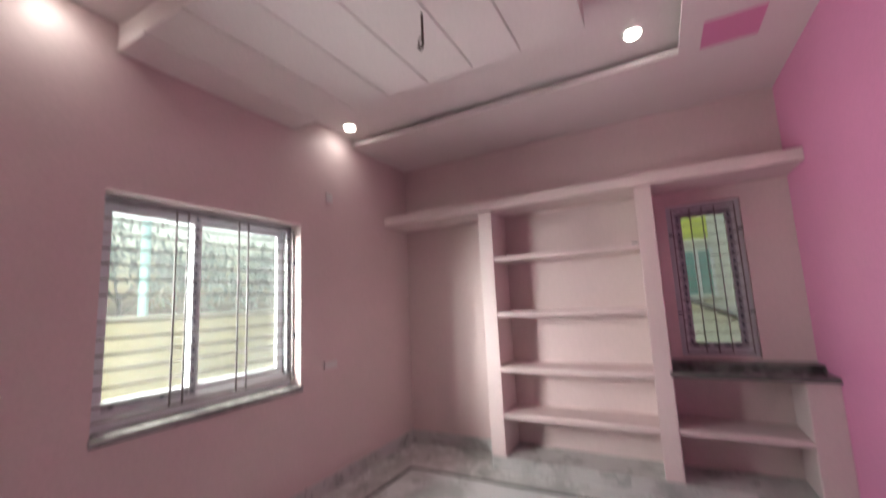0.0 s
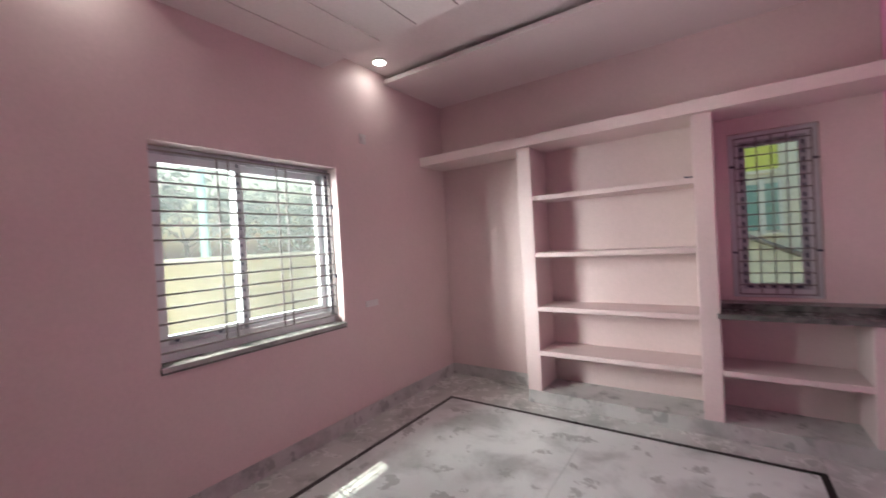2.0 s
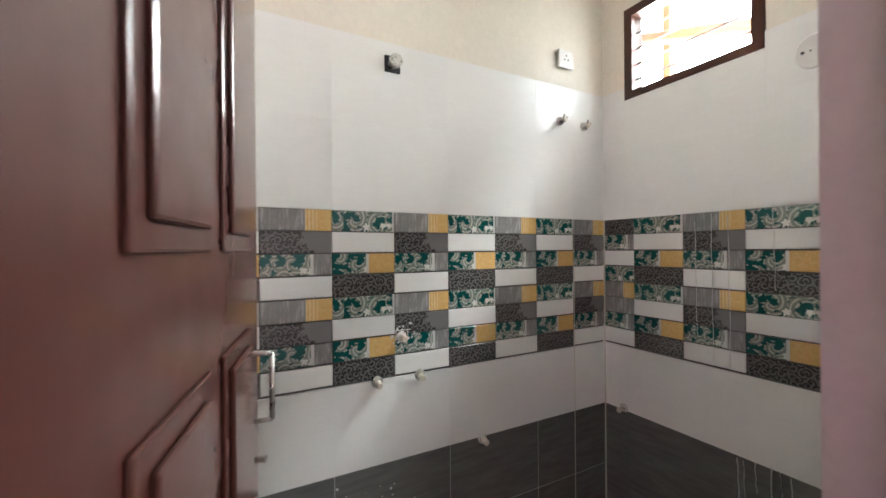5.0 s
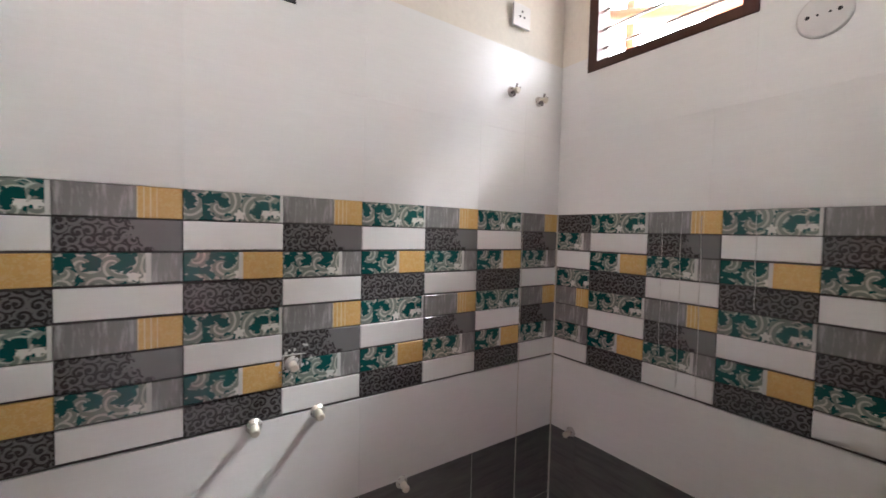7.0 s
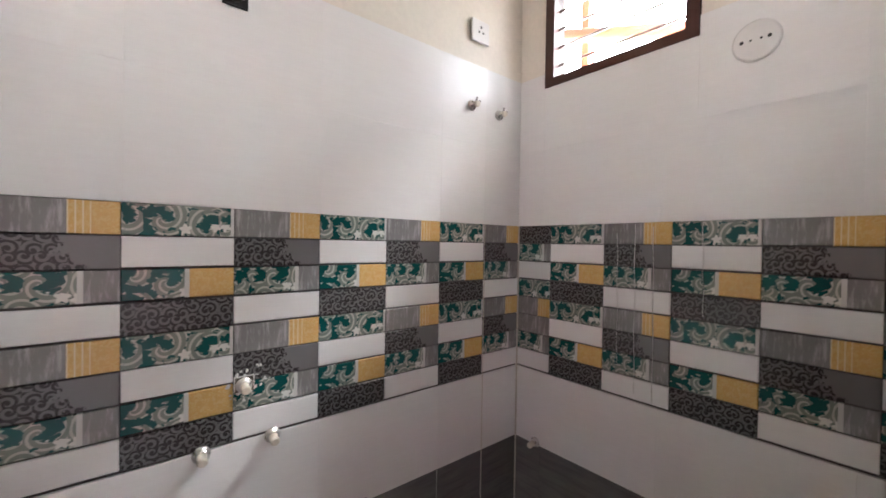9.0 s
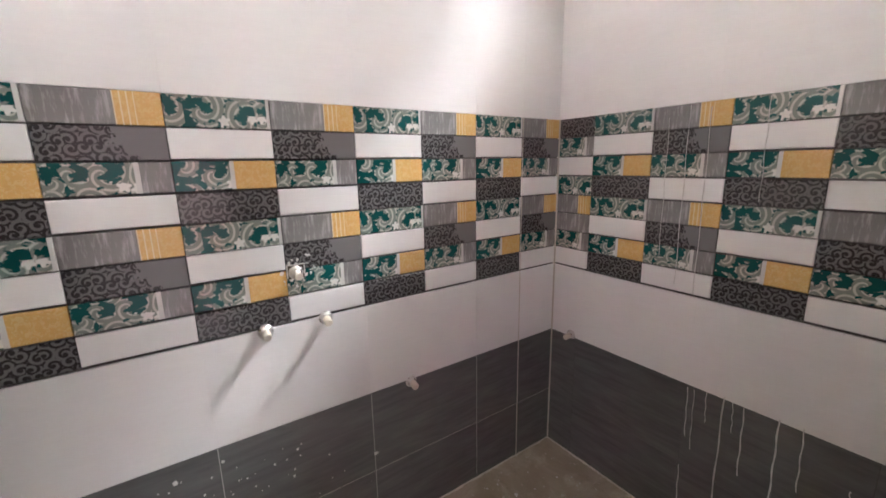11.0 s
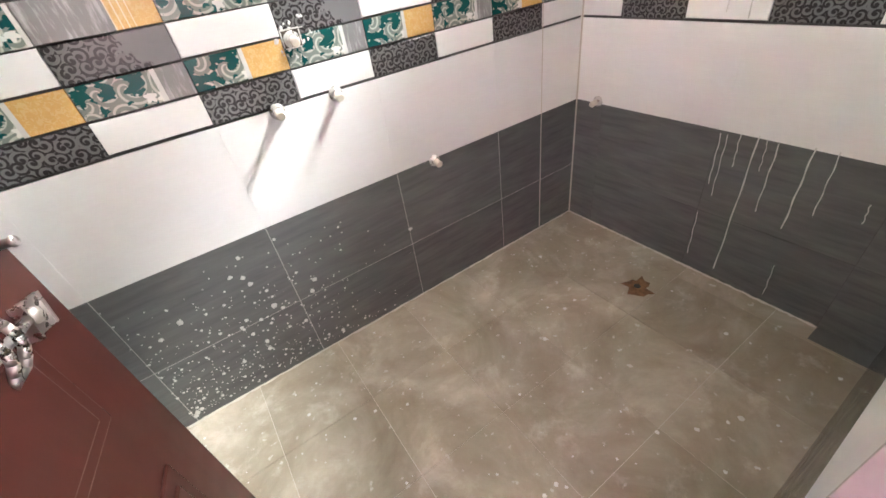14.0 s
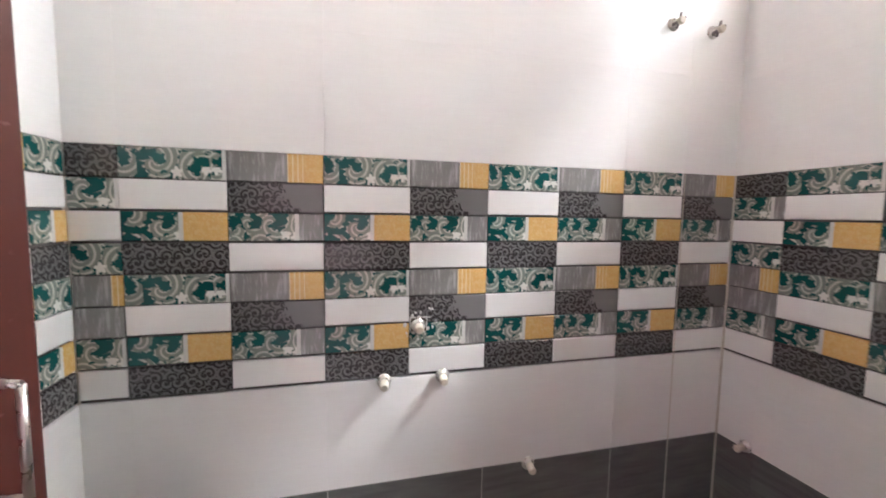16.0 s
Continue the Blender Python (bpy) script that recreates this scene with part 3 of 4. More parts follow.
h = 0.016
for xa, xb in ((IW + h, JX), (JX, IE - h)):
    for ya, yb in ((IS + h, JY), (JY, IN - h)):
        slab(xa, xb, ya, yb, MARBLE)
for ya, yb in ((SY, 2.2), (2.2, 3.3), (3.3, NY)):
    slab(WX, IW - h, ya, yb, MARBLE_EDGE)
    slab(IE + h, EX, ya + 0.2, min(yb + 0.2, NY), MARBLE_EDGE)
slab(IE + h, EX, SY, SY + 0.2, MARBLE_EDGE)
for xa, xb in ((IW - h, -0.9), (-0.9, IE + h)):
    slab(xa, xb, IN + h, NY, MARBLE_EDGE)
    slab(xa, xb, SY, IS - h, MARBLE_EDGE)
for b in ((IW - h, IW + h, IS - h, IN + h), (IE - h, IE + h, IS - h, IN + h), (IW + h, IE - h, IN - h, IN + h), (IW + h, IE - h, IS - h, IS + h)):
    part("inlay_strip", box(*b, -0.024, 0.0003), INLAY, floor, "black granite inlay strip")

# skirting
structure("baseboard_west", box(WX, WX + 0.010, SY, NY, 0.0, 0.104, 0.002), SKIRT, "pale grey marble skirting", "skirting")
structure("baseboard_north", box(WX + 0.010, -1.322, NY - 0.010, NY, 0.0, 0.104, 0.002), SKIRT, "pale grey marble skirting", "skirting")
structure("baseboard_east", box(EX - 0.010, EX, SY, FY, 0.0, 0.104, 0.002), SKIRT, "pale grey marble skirting", "skirting")
structure("baseboard_door_wall", box(WX + 0.010, -1.382, SY, SY + 0.010, 0.0, 0.104, 0.002), SKIRT, "pale grey marble skirting", "skirting")

# ---- shelf wall ----
shelf = thing("built_in_shelf", (-0.27, 4.67, 0.0), "pale pink plastered built-in masonry shelf on a marble plinth", "shelf")
part("plinth", box(-1.322, 0.762, FY, NY, 0.0, 0.100, 0.004), SKIRT, shelf, "grey marble plinth")
part("loft_slab", box(WX, EX, 4.462, NY, 2.022, 2.100, 0.004), SHELF_PAINT, shelf)
part("post", box(-1.322, -1.205, FY, NY, 0.100, 2.022, 0.005), SHELF_PAINT, shelf)
part("post", box(-0.140, -0.030, FY, NY, 0.100, 2.022, 0.005), SHELF_PAINT, shelf)
part("pier", box(0.622, EX, FY, NY, 0.100, 0.752, 0.005), SHELF_PAINT, shelf)
for z in (1.618, 1.176, 0.752, 0.404):
    part("shelf_board", box(-1.205, -0.140, FY + 0.006, NY, z - 0.020, z + 0.016, 0.003), SHELF_PAINT, shelf)
part("shelf_board", box(-0.030, 0.622, FY + 0.006, NY, 0.390, 0.426, 0.003), SHELF_PAINT, shelf)
counter = thing("granite_ledge", (0.35, 4.65, 0.752), "dark granite ledge slab with a rough broken edge", "ledge")
bm = box(-0.045, EX - 0.002, 4.468, NY, 0.753, 0.782, 0.003)
part("slab", bm, GRANITE, counter)
part("upstand", box(-0.028, EX - 0.004, NY - 0.16, NY, 0.782, 0.818, 0.004), GRANITE, counter, "rough dark granite strip under the window")

nail = thing("wall_nail", (-0.16, 4.55, 1.634), "small dark steel nail lying on a pink shelf", "nail")
part("nail_body", tube((-0.185, 4.53, 1.640), (-0.145, 4.56, 1.640), 0.006, 8), MARK, nail)

# ---- bedroom window ----
y0, y1, z0, z1 = WIN
win = tagged(thing("window_1", (-2.40, (y0 + y1) / 2, z0), "two-pane white sliding window with steel bars", "window"), kind="structure")
part("window_sill", box(-2.44, WX + 0.022, y0 - 0.006, y1 + 0.004, z0 - 0.024, z0 + 0.002, 0.003), SILL_STONE, win, "pale grey-green stone sill with a dark lower edge")
part("sill_edge", box(-2.30, WX + 0.018, y0 - 0.004, y1 + 0.002, z0 - 0.034, z0 - 0.0245), GRANITE, win)
zb = z0 + 0.045
part("sill_rail", box(-2.42, -2.352, y0, y1, z0 + 0.002, zb, 0.003), UPVC, win, "white bottom rail")


def frame_bm(x0, x1, ya, yb, za, zb, w, wb=None):
    bm = bmesh.new()
    wb = wb or w
    add_box(bm, x0, x1, ya, ya + w, za, zb)
    add_box(bm, x0, x1, yb - w, yb, za, zb)
    add_box(bm, x0, x1, ya + w, yb - w, za, za + wb)
    add_box(bm, x0, x1, ya + w, yb - w, zb - w, zb)
    return bm


part("window_frame", frame_bm(-2.44, -2.36, y0, y1, zb, z1 - 0.005, 0.034), UPVC, win)
part("head_film", box(-2.3595, -2.352, y0 + 0.002, y1 - 0.002, z1 - 0.045, z1 - 0.006), FILM_MAT, win, "grey printed film on the head")
mid = 2.81
for sash_y0, sash_y1, xs in ((y0 + 0.034, mid + 0.03, -2.385), (mid - 0.02, y1 - 0.034, -2.415)):
    sash = part("sash", frame_bm(xs - 0.012, xs + 0.014, sash_y0, sash_y1, zb + 0.034, z1 - 0.040, 0.045, 0.050), UPVC, win)
    pane = part("pane", box(xs - 0.003, xs + 0.001, sash_y0 + 0.044, sash_y1 - 0.044, zb + 0.083, z1 - 0.084), GLASS, sash, "clear glass pane")
    pane.visible_shadow = False
film_bm = bmesh.new()
add_box(film_bm, -2.370, -2.3675, mid - 0.012, mid + 0.018, zb + 0.036, z1 - 0.046)
add_box(film_bm, -2.359, -2.356, y1 - 0.034, y1 - 0.004, zb + 0.002, z1 - 0.050)
add_box(film_bm, -2.3705, -2.3680, y0 + 0.08, mid - 0.02, zb + 0.038, zb + 0.080)
film_ob = part("protective_film", film_bm, FILM_MAT, win, "blue-grey printed protective film")
mk = bmesh.new()
for i in range(19):
    z = zb + 0.05 + i * 0.053
    add_box(mk, -2.3675, -2.3665, mid - 0.004, mid + 0.006, z, z + 0.020)
    add_box(mk, -2.356, -2.355, y1 - 0.026, y1 - 0.012, z, z + 0.026)
for yy in (2.44, 2.66):
    add_lathe(mk, (-2.3680, yy, zb + 0.058), (1, 0, 0), ((0, 0.012), (0.001, 0.012)), 12)
part("film_print", mk, MARK, film_ob, "dark printed marks")

grille = part("grille", frame_bm(-2.334, -2.322, y0 + 0.004, y1 - 0.004, z0 + 0.048, z1 - 0.03, 0.010), BAR_STEEL, win, "grey steel window bars")
for z in (1.767, 1.695, 1.624, 1.550, 1.477, 1.401, 1.278, 1.198, 1.124, 1.054, 0.976, 0.896):
    part("bar", tube((-2.328, y0 + 0.004, z), (-2.328, y1 - 0.004, z), 0.0055, 8), BAR_STEEL, grille)
for y in (2.674, 2.736, 3.041, 3.105):
    part("bar", tube((-2.324, y, z0 + 0.05), (-2.324, y, z1 - 0.03), 0.0055, 8), BAR_STEEL, grille)
for y in (y0, y1):
    for z in (1.60, 1.10):
        part("bracket", box(-2.34, -2.31, y - 0.012 if y == y1 else y, y if y == y1 else y + 0.012, z, z + 0.03), MARK, grille)

# ---- narrow window ----
x0, x1, z0, z1 = NWIN
nwin = tagged(thing("window_2", ((x0 + x1) / 2, NY + 0.05, z0), "narrow grey-framed barred window above the granite ledge", "window"), kind="structure")


def frame_y(ya, yb, xa, xb, za, zb, w):
    bm = bmesh.new()
    add_box(bm, xa, xa + w, ya, yb, za, zb)
    add_box(bm, xb - w, xb, ya, yb, za, zb)
    add_box(bm, xa + w, xb - w, ya, yb, za, za + w)
    add_box(bm, xa + w, xb - w, ya, yb, zb - w, zb)
    return bm


part("window_frame", frame_y(NY + 0.035, NY + 0.10, x0 + 0.002, x1 - 0.002, z0 + 0.002, z1 - 0.002, 0.052), UPVC, nwin)
sash = part("sash", frame_y(NY + 0.045, NY + 0.085, x0 + 0.054, x1 - 0.054, z0 + 0.054, z1 - 0.054, 0.038), FILM_MAT, nwin, "grey filmed sash")
pane = part("pane", box(x0 + 0.092, x1 - 0.092, NY + 0.060, NY + 0.064, z0 + 0.092, z1 - 0.092), GLASS, sash)
pane.visible_shadow = False
mk = bmesh.new()
for i in range(17):
    z = z0 + 0.09 + i * 0.055
    for xx in (x0 + 0.064, x1 - 0.078):
        add_box(mk, xx, xx + 0.014, NY + 0.0435, NY + 0.0449, z, z + 0.028)
for i in range(5):
    xx = x0 + 0.075 + i * 0.062
    for zz in (z0 + 0.064, z1 - 0.080):
        add_box(mk, xx, xx + 0.034, NY + 0.0435, NY + 0.0449, zz, zz + 0.014)
part("film_print", mk, MARK, sash)
grille2 = part("grille", frame_y(NY + 0.012, NY + 0.022, x0 + 0.03, x1 - 0.03, z0 + 0.02, z1 - 0.03, 0.008), BAR_STEEL, nwin, "grey steel window bars")
for i in range(3):
    xx = x0 + 0.15 + i * 0.075
    part("bar", tube((xx, NY + 0.017, z0 + 0.02), (xx, NY + 0.017, z1 - 0.03), 0.004, 8), BAR_STEEL, grille2)
for i in range(13):
    z = z0 + 0.085 + i * 0.077
    part("bar", tube((x0 + 0.03, NY + 0.020, z), (x1 - 0.03, NY + 0.020, z), 0.004, 8), BAR_STEEL, grille2)
for xx in (x0 + 0.004, x1 - 0.03):
    for z in (1.70, 1.13):
        part("bracket", box(xx, xx + 0.026, NY + 0.004, NY + 0.03, z, z + 0.012), MARK, grille2)


# ---- wall plates ----
def wall_plate(at, right, out, w, h, label, rockers=1, pins=False, category="switch"):
    """A plastic plate on a wall: right and out are unit vectors."""
    at, right, out = Vector(at), Vector(right), Vector(out)
    m = Matrix((right, -out, (0, 0, 1))).transposed().to_4x4()
    m.translation = at
    ob = thing("wall_switch" if category == "switch" else "wall_socket", at, label, category)
    a = part("plate", box(-w / 2, w / 2, -0.010, 0, -h / 2, h / 2, 0.003), PLATE)
    kids = [a]
    if pins:
        for px, pz in ((0, 0.016), (-0.011, -0.004), (0.011, -0.004)):
            kids.append(part("socket_hole", add_lathe(bmesh.new(), (px, -0.0101, pz), (0, -1, 0), ((0, 0.0045), (0.0008, 0.0045)), 10), DARK))
    for i in range(rockers):
        cx = (i - (rockers - 1) / 2) * w / max(rockers, 1) * 0.6
        kids.append(part("rocker", box(cx - w * 0.24, cx + w * 0.24, -0.0155, -0.0101, -h * 0.22, h * 0.22, 0.002), PLATE))
    for k in kids:
        k.parent = ob
        k.matrix_parent_inverse = Matrix.Identity(4)
    ob.matrix_world = m
    return ob


wall_plate((-1.577, SY, 1.320), (1, 0, 0), (0, 1, 0), 0.195, 0.096, "white single rocker switch on the pink door wall")
wall_plate((WX, 3.746, 2.145), (0, 1, 0), (1, 0, 0), 0.065, 0.075, "white socket plate high on the pink wall", 1, True, "socket")
wall_plate((WX, 3.747, 0.874), (0, 1, 0), (1, 0, 0), 0.13, 0.05, "pale blank plate low on the pink wall", 0, False, "socket")
wall_plate((-2.193, BS, 2.180), (-1, 0, 0), (0, 1, 0), 0.09, 0.085, "white three-pin socket above the bathroom tiles", 0, True, "socket")

# ---- bathroom door ----
door = tagged(thing("door_1", (-0.70, 1.19, BF), "open dark red varnished panel door with steel bolt and handle", "door"), kind="structure")
FRAME_Y = SY + 0.010
fr = part("door_frame", box(-1.380, -1.342, 1.240, FRAME_Y, BF, DOOR_H + 0.052, 0.004), DOOR_WOOD, door, "dark red wooden door frame")
part("jamb", box(-0.698, -0.614, 1.298, FRAME_Y, BF, DOOR_H + 0.052, 0.004), DOOR_WOOD, fr)
part("head", box(-1.342, -0.698, 1.298, FRAME_Y, DOOR_H, DOOR_H + 0.052, 0.004), DOOR_WOOD, fr)
for bx, r in ((-0.6205, 0.006), (-0.632, 0.0045), (-0.643, 0.006), (-0.682, 0.0045), (-0.692, 0.006), (-1.349, 0.006), (-1.360, 0.0045), (-1.373, 0.006)):
    part("bead", tube((bx, FRAME_Y, BF), (bx, FRAME_Y, DOOR_H + 0.050), r, 10), DOOR_WOOD, fr)
for bz, r in ((DOOR_H + 0.010, 0.006), (DOOR_H + 0.024, 0.0045), (DOOR_H + 0.044, 0.006)):
    part("bead", tube((-1.376, FRAME_Y, bz), (-0.617, FRAME_Y, bz), r, 10), DOOR_WOOD, fr)
for yy, r in ((1.306, 0.007), (1.322, 0.006), (1.336, 0.007)):
    part("bead", tube((-0.6965, yy, BF), (-0.6965, yy, DOOR_H), r, 10), DOOR_WOOD, fr)

# the leaf, built along local -x from the hinge, then turned
LEAF_W, LEAF_H, LEAF_T = 0.617, 1.925, 0.032
leaf_dir = Vector((-0.846 + 0.724, 0.579 - 1.184, 0)).normalized()
leaf_m = Matrix((leaf_dir, (0, 0, 1), leaf_dir.cross(Vector((0, 0, 1))))).transposed().to_4x4()
leaf_m.translation = (-0.724, 1.184, BF + 0.008)


def leaf_part(name, bm, material, parent, label=""):
    bm.transform(leaf_m)
    return part(name, bm, material, parent, label)


# local x along the leaf, y up, z out of the face that the room sees
leaf = leaf_part("leaf", box(0, LEAF_W, 0, LEAF_H, -LEAF_T, 0, 0.003), DOOR_WOOD, door, "dark red six-panel door leaf")
for ya, yb in ((0.14, 0.62), (0.74, 1.20), (1.32, 1.84)):
    for xa, xb in ((0.115, 0.295), (0.350, 0.530)):
        bm = bmesh.new()
        add_box(bm, xa, xb, ya, yb, 0.0, 0.005, 0.003)
        add_box(bm, xa + 0.022, xb - 0.022, ya + 0.022, yb - 0.022, 0.005, 0.011, 0.004)
        leaf_part("panel", bm, DOOR_WOOD, leaf)
handle = leaf_part("handle", add_path(bmesh.new(), ((0.566, 1.035, 0), (0.566, 1.037, 0.030), (0.566, 1.148, 0.030), (0.566, 1.15, 0)), 0.0042, 10), STEEL, leaf, "steel pull handle")
tilt = Matrix.Translation((0.566, 0.882, 0)) @ Matrix.Rotation(radians(-14), 4, "Z") @ Matrix.Translation((-0.566, -0.882, 0))
bm = add_box(box(0.542, 0.590, 0.862, 0.902, 0, 0.003, 0.0008), 0.542, 0.545, 0.862, 0.902, 0.003, 0.013)
add_box(bm, 0.542, 0.590, 0.899, 0.902, 0.003, 0.005)
add_box(bm, 0.587, 0.590, 0.862, 0.899, 0.003, 0.005)
bm.transform(tilt)
bolt = leaf_part("bolt", bm, STEEL, leaf, "steel hasp plate and sliding bolt")
leaf_part("rivet", add_lathe(bmesh.new(), (0.568, 0.882, 0.003), (0, 0, 1), ((0, 0.010), (0.003, 0.009), (0.005, 0.004)), 18), STEEL, bolt)
leaf_part("bolt_rod", add_tube(bmesh.new(), (0.455, 0.900, 0.010), (0.545, 0.892, 0.010), 0.005, 12), STEEL, bolt)
for s0 in (0.506, 0.482):
    bm = bmesh.new()
    for k in range(6):
        u, w = k / 6.0, (k + 1) / 6.0
        add_tube(bm, (s0 - 0.006 * u, 0.940 - 0.072 * u, 0.008 + 0.016 * math.sin(math.pi * u)), (s0 - 0.006 * w, 0.940 - 0.072 * w, 0.008 + 0.016 * math.sin(math.pi * w)), 0.0048, 10)
    leaf_part("bolt_loop", bm, STEEL, bolt)
leaf_part("loop_end", add_tube(bmesh.new(), (0.474, 0.869, 0.009), (0.502, 0.869, 0.009), 0.0045, 10), STEEL, bolt)
leaf_part("stud", add_lathe(bmesh.new(), (0.609, 0.950, 0.0), (0, 0, 1), ((0, 0.005), (0.010, 0.005), (0.012, 0.007), (0.016, 0.005)), 12), STEEL, leaf)
part("catch", add_path(bmesh.new(), ((-1.332, 1.236, 1.055), (-1.318, 1.226, 1.058), (-1.300, 1.225, 1.052)), 0.005), STEEL, fr, "small steel catch")

# ---- bathroom window ----
y0, y1, z0, z1 = BWIN
bwin = tagged(thing("window_3", (-2.5, (y0 + y1) / 2, z0), "small high bathroom window with a dark wooden frame and steel bars", "window"), kind="structure")
part("window_frame", frame_bm(-2.52, BW + 0.004, y0, y1, z0, z1, 0.040, 0.034), WINDOW_WOOD, bwin, "dark brown wooden frame")
for i in range(4):
    z = z0 + 0.034 + (i + 0.8) * 0.072
    part("bar", tube((-2.485, y0 + 0.03, z), (-2.485, y1 - 0.03, z), 0.005, 8), BAR_STEEL, bwin, "thin steel bar")

# round cover plate with four holes
cover = thing("round_cover_plate", (BW, 0.818, 1.922), "round white plastic cover plate with four small holes", "cover plate")
part("disc", add_lathe(bmesh.new(), (BW, 0.818, 1.922), (1, 0, 0), ((0, 0.056), (0.006, 0.055), (0.008, 0.050)), 36), PLATE, cover)
for dy in (-0.032, -0.012, 0.012, 0.030):
    part("hole", add_lathe(bmesh.new(), (BW + 0.0081, 0.818 + dy, 1.924), (1, 0, 0), ((0, 0.005 if abs(dy) > 0.02 else 0.003), (0.0008, 0.005 if abs(dy) > 0.02 else 0.003)), 10), DARK, cover)


# ---- capped pipe stubs ----
def stub(x, z, wall="south", wings=False, length=0.026):
    out = Vector((0, 1, 0)) if wall == "south" else Vector((1, 0, 0))
    at = Vector((x, BS, z)) if wall == "south" else Vector((BW, x, z))
    ob = thing("capped_pipe", at, "ivory plastic plug in a steel pipe stub on the tiled wall", "pipe", "capped water outlets")
    part("flange", add_lathe(bmesh.new(), at, out, ((0, 0.021), (0.004, 0.020), (0.006, 0.015), (0.014, 0.014)), 18), STEEL, ob, "steel pipe collar")
    tilt = (out + Vector((0.10 if wall == "south" else 0, 0, -0.12))).normalized()
    part("plug", add_lathe(bmesh.new(), at + out * 0.010, tilt, ((0, 0.0115), (length * 0.6, 0.0105), (length, 0.0125), (length + 0.006, 0.009)), 14), IVORY, ob)
    if wings:
        bm = bmesh.new()
        tip = at + tilt * length
        add_path(bm, (tip + Vector((-0.022, 0, 0.016)), tip, tip + Vector((0.022, 0, -0.012))), 0.005)
        add_path(bm, (tip + Vector((-0.006, 0, 0.028)), tip, tip + Vector((0.008, 0, -0.02))), 0.004)
        part("wing_key", bm, BAR_STEEL, ob)
    return ob


CUTOUT = plain("bare_mortar_in_the_cut_tile", (0.085, 0.07, 0.055), 0.9, 0.4, 60)
CHIPPED = plain("pale_chipped_tile_edge", (0.55, 0.54, 0.50), 0.5, 0.2, 50)
for sx, sz, side in ((-1.266, 0.826, 0.030), (-1.433, 0.827, 0.030), (-1.361, 0.979, 0.046), (-1.714, 0.521, 0.026)):
    outlet = stub(sx, sz)
    half = side / 2
    part("cut_out", box(sx - half, sx + half, BS, BS + 0.0022, sz - half * 0.8, sz + half, 0.0006), CUTOUT, outlet, "rough square cut in the tile")
    if side > 0.04:
        for cx, cz, w, hh in ((0, half, half * 1.05, 0.0016), (0, -half * 0.8, half * 0.9, 0.0014), (half, 0.004, 0.0016, half * 0.8), (-half * 1.02, 0.006, 0.0014, half * 0.6), (-half * 1.3, half * 0.95, half * 0.25, 0.0010)):
            part("chipped_edge", box(sx + cx - w, sx + cx + w, BS + 0.0010, BS + 0.0030, sz + cz - hh, sz + cz + hh), CHIPPED, outlet)
stub(0.107, 0.538, "west")
stub(-2.158, 1.890, "south", True)
stub(-2.311, 1.884, "south", True)
arm = thing("shower_outlet", (-1.332, BS, 1.974), "square steel shower outlet on the white tiles", "shower outlet")
part("plate", box(-1.362, -1.302, BS, BS + 0.006, 1.944, 2.004, 0.002), DARK, arm)
part("stub", add_lathe(bmesh.new(), (-1.332, BS + 0.006, 1.974), (0, 1, 0), ((0, 0.018), (0.02, 0.018), (0.022, 0.024), (0.04, 0.024))), STEEL, arm)

# floor drain
drain = thing("floor_drain", (-2.21, 0.548, BF), "rough unfinished floor drain hole with rusty rim", "drain")
bm = bmesh.new()
rng = random.Random(5)
ring = []
for i in range(18):
    a = 2 * math.pi * i / 18
    r = 0.030 + 0.028 * rng.random() + (0.014 if i % 5 == 0 else 0)
    ring.append((r * math.cos(a), r * math.sin(a)))
inner = [bm.verts.new((-2.21 + 0.45 * px, 0.548 + 0.45 * py, BF + 0.004)) for px, py in ring]
outer = [bm.verts.new((-2.21 + px, 0.548 + py, BF + 0.001)) for px, py in ring]
for i in range(18):
    bm.faces.new((inner[i], inner[(i + 1) % 18], outer[(i + 1) % 18], outer[i]))
bm.faces.new(inner)
part("rim", bm, plain("rusty_mud", (0.16, 0.085, 0.04), 0.9, 0.4, 40), drain)
part("hole", add_lathe(bmesh.new(), (-2.21, 0.548, BF + 0.0035), (0, 0, 1), ((0, 0.013), (0.0015, 0.012)), 14), DARK, drain)

# ---- paint splashes ----
SPLASH = plain("dried_white_paint", (0.60, 0.59, 0.56), 0.6, 0.1)
rng = random.Random(21)
bm = bmesh.new()
for i in range(1000):
    x = -0.66 - abs(rng.gauss(0.24, 0.24))
    z = rng.uniform(BF + 0.02, 0.50)
    if rng.random() < (z - 0.02) / 0.50 or x < -1.62:
        continue
    r = min(0.011, 0.0012 + rng.expovariate(1 / 0.0014))
    n = 9
    c = bm.verts.new((x, BS + 0.0016, z))
    rim = [bm.verts.new((x + r * rng.uniform(0.75, 1.2) * math.cos(6.283 * k / n), BS + 0.0002, z + r * rng.uniform(0.75, 1.3) * math.sin(6.283 * k / n))) for k in range(n)]
    for k in range(n):
        bm.faces.new((c, rim[k], rim[(k + 1) % n]))
for i in range(34):
    x, z, r = -1.372 + rng.gauss(0, 0.028), 0.985 + rng.gauss(0, 0.024), rng.uniform(0.0015, 0.006)
    c = bm.verts.new((x, BS + 0.0018, z))
    rim = [bm.verts.new((x + r * rng.uniform(0.4, 1.6) * math.cos(6.283 * k / 9), BS + 0.0004, z + r * rng.uniform(0.4, 1.6) * math.sin(6.283 * k / 9))) for k in range(9)]
    for k in range(9):
        bm.faces.new((c, rim[k], rim[(k + 1) % 9]))
tagged(part("paint_splash", bm, SPLASH), "dried white paint spots on the dark tiles", "paint spots", kind="stuff")
bm = bmesh.new()
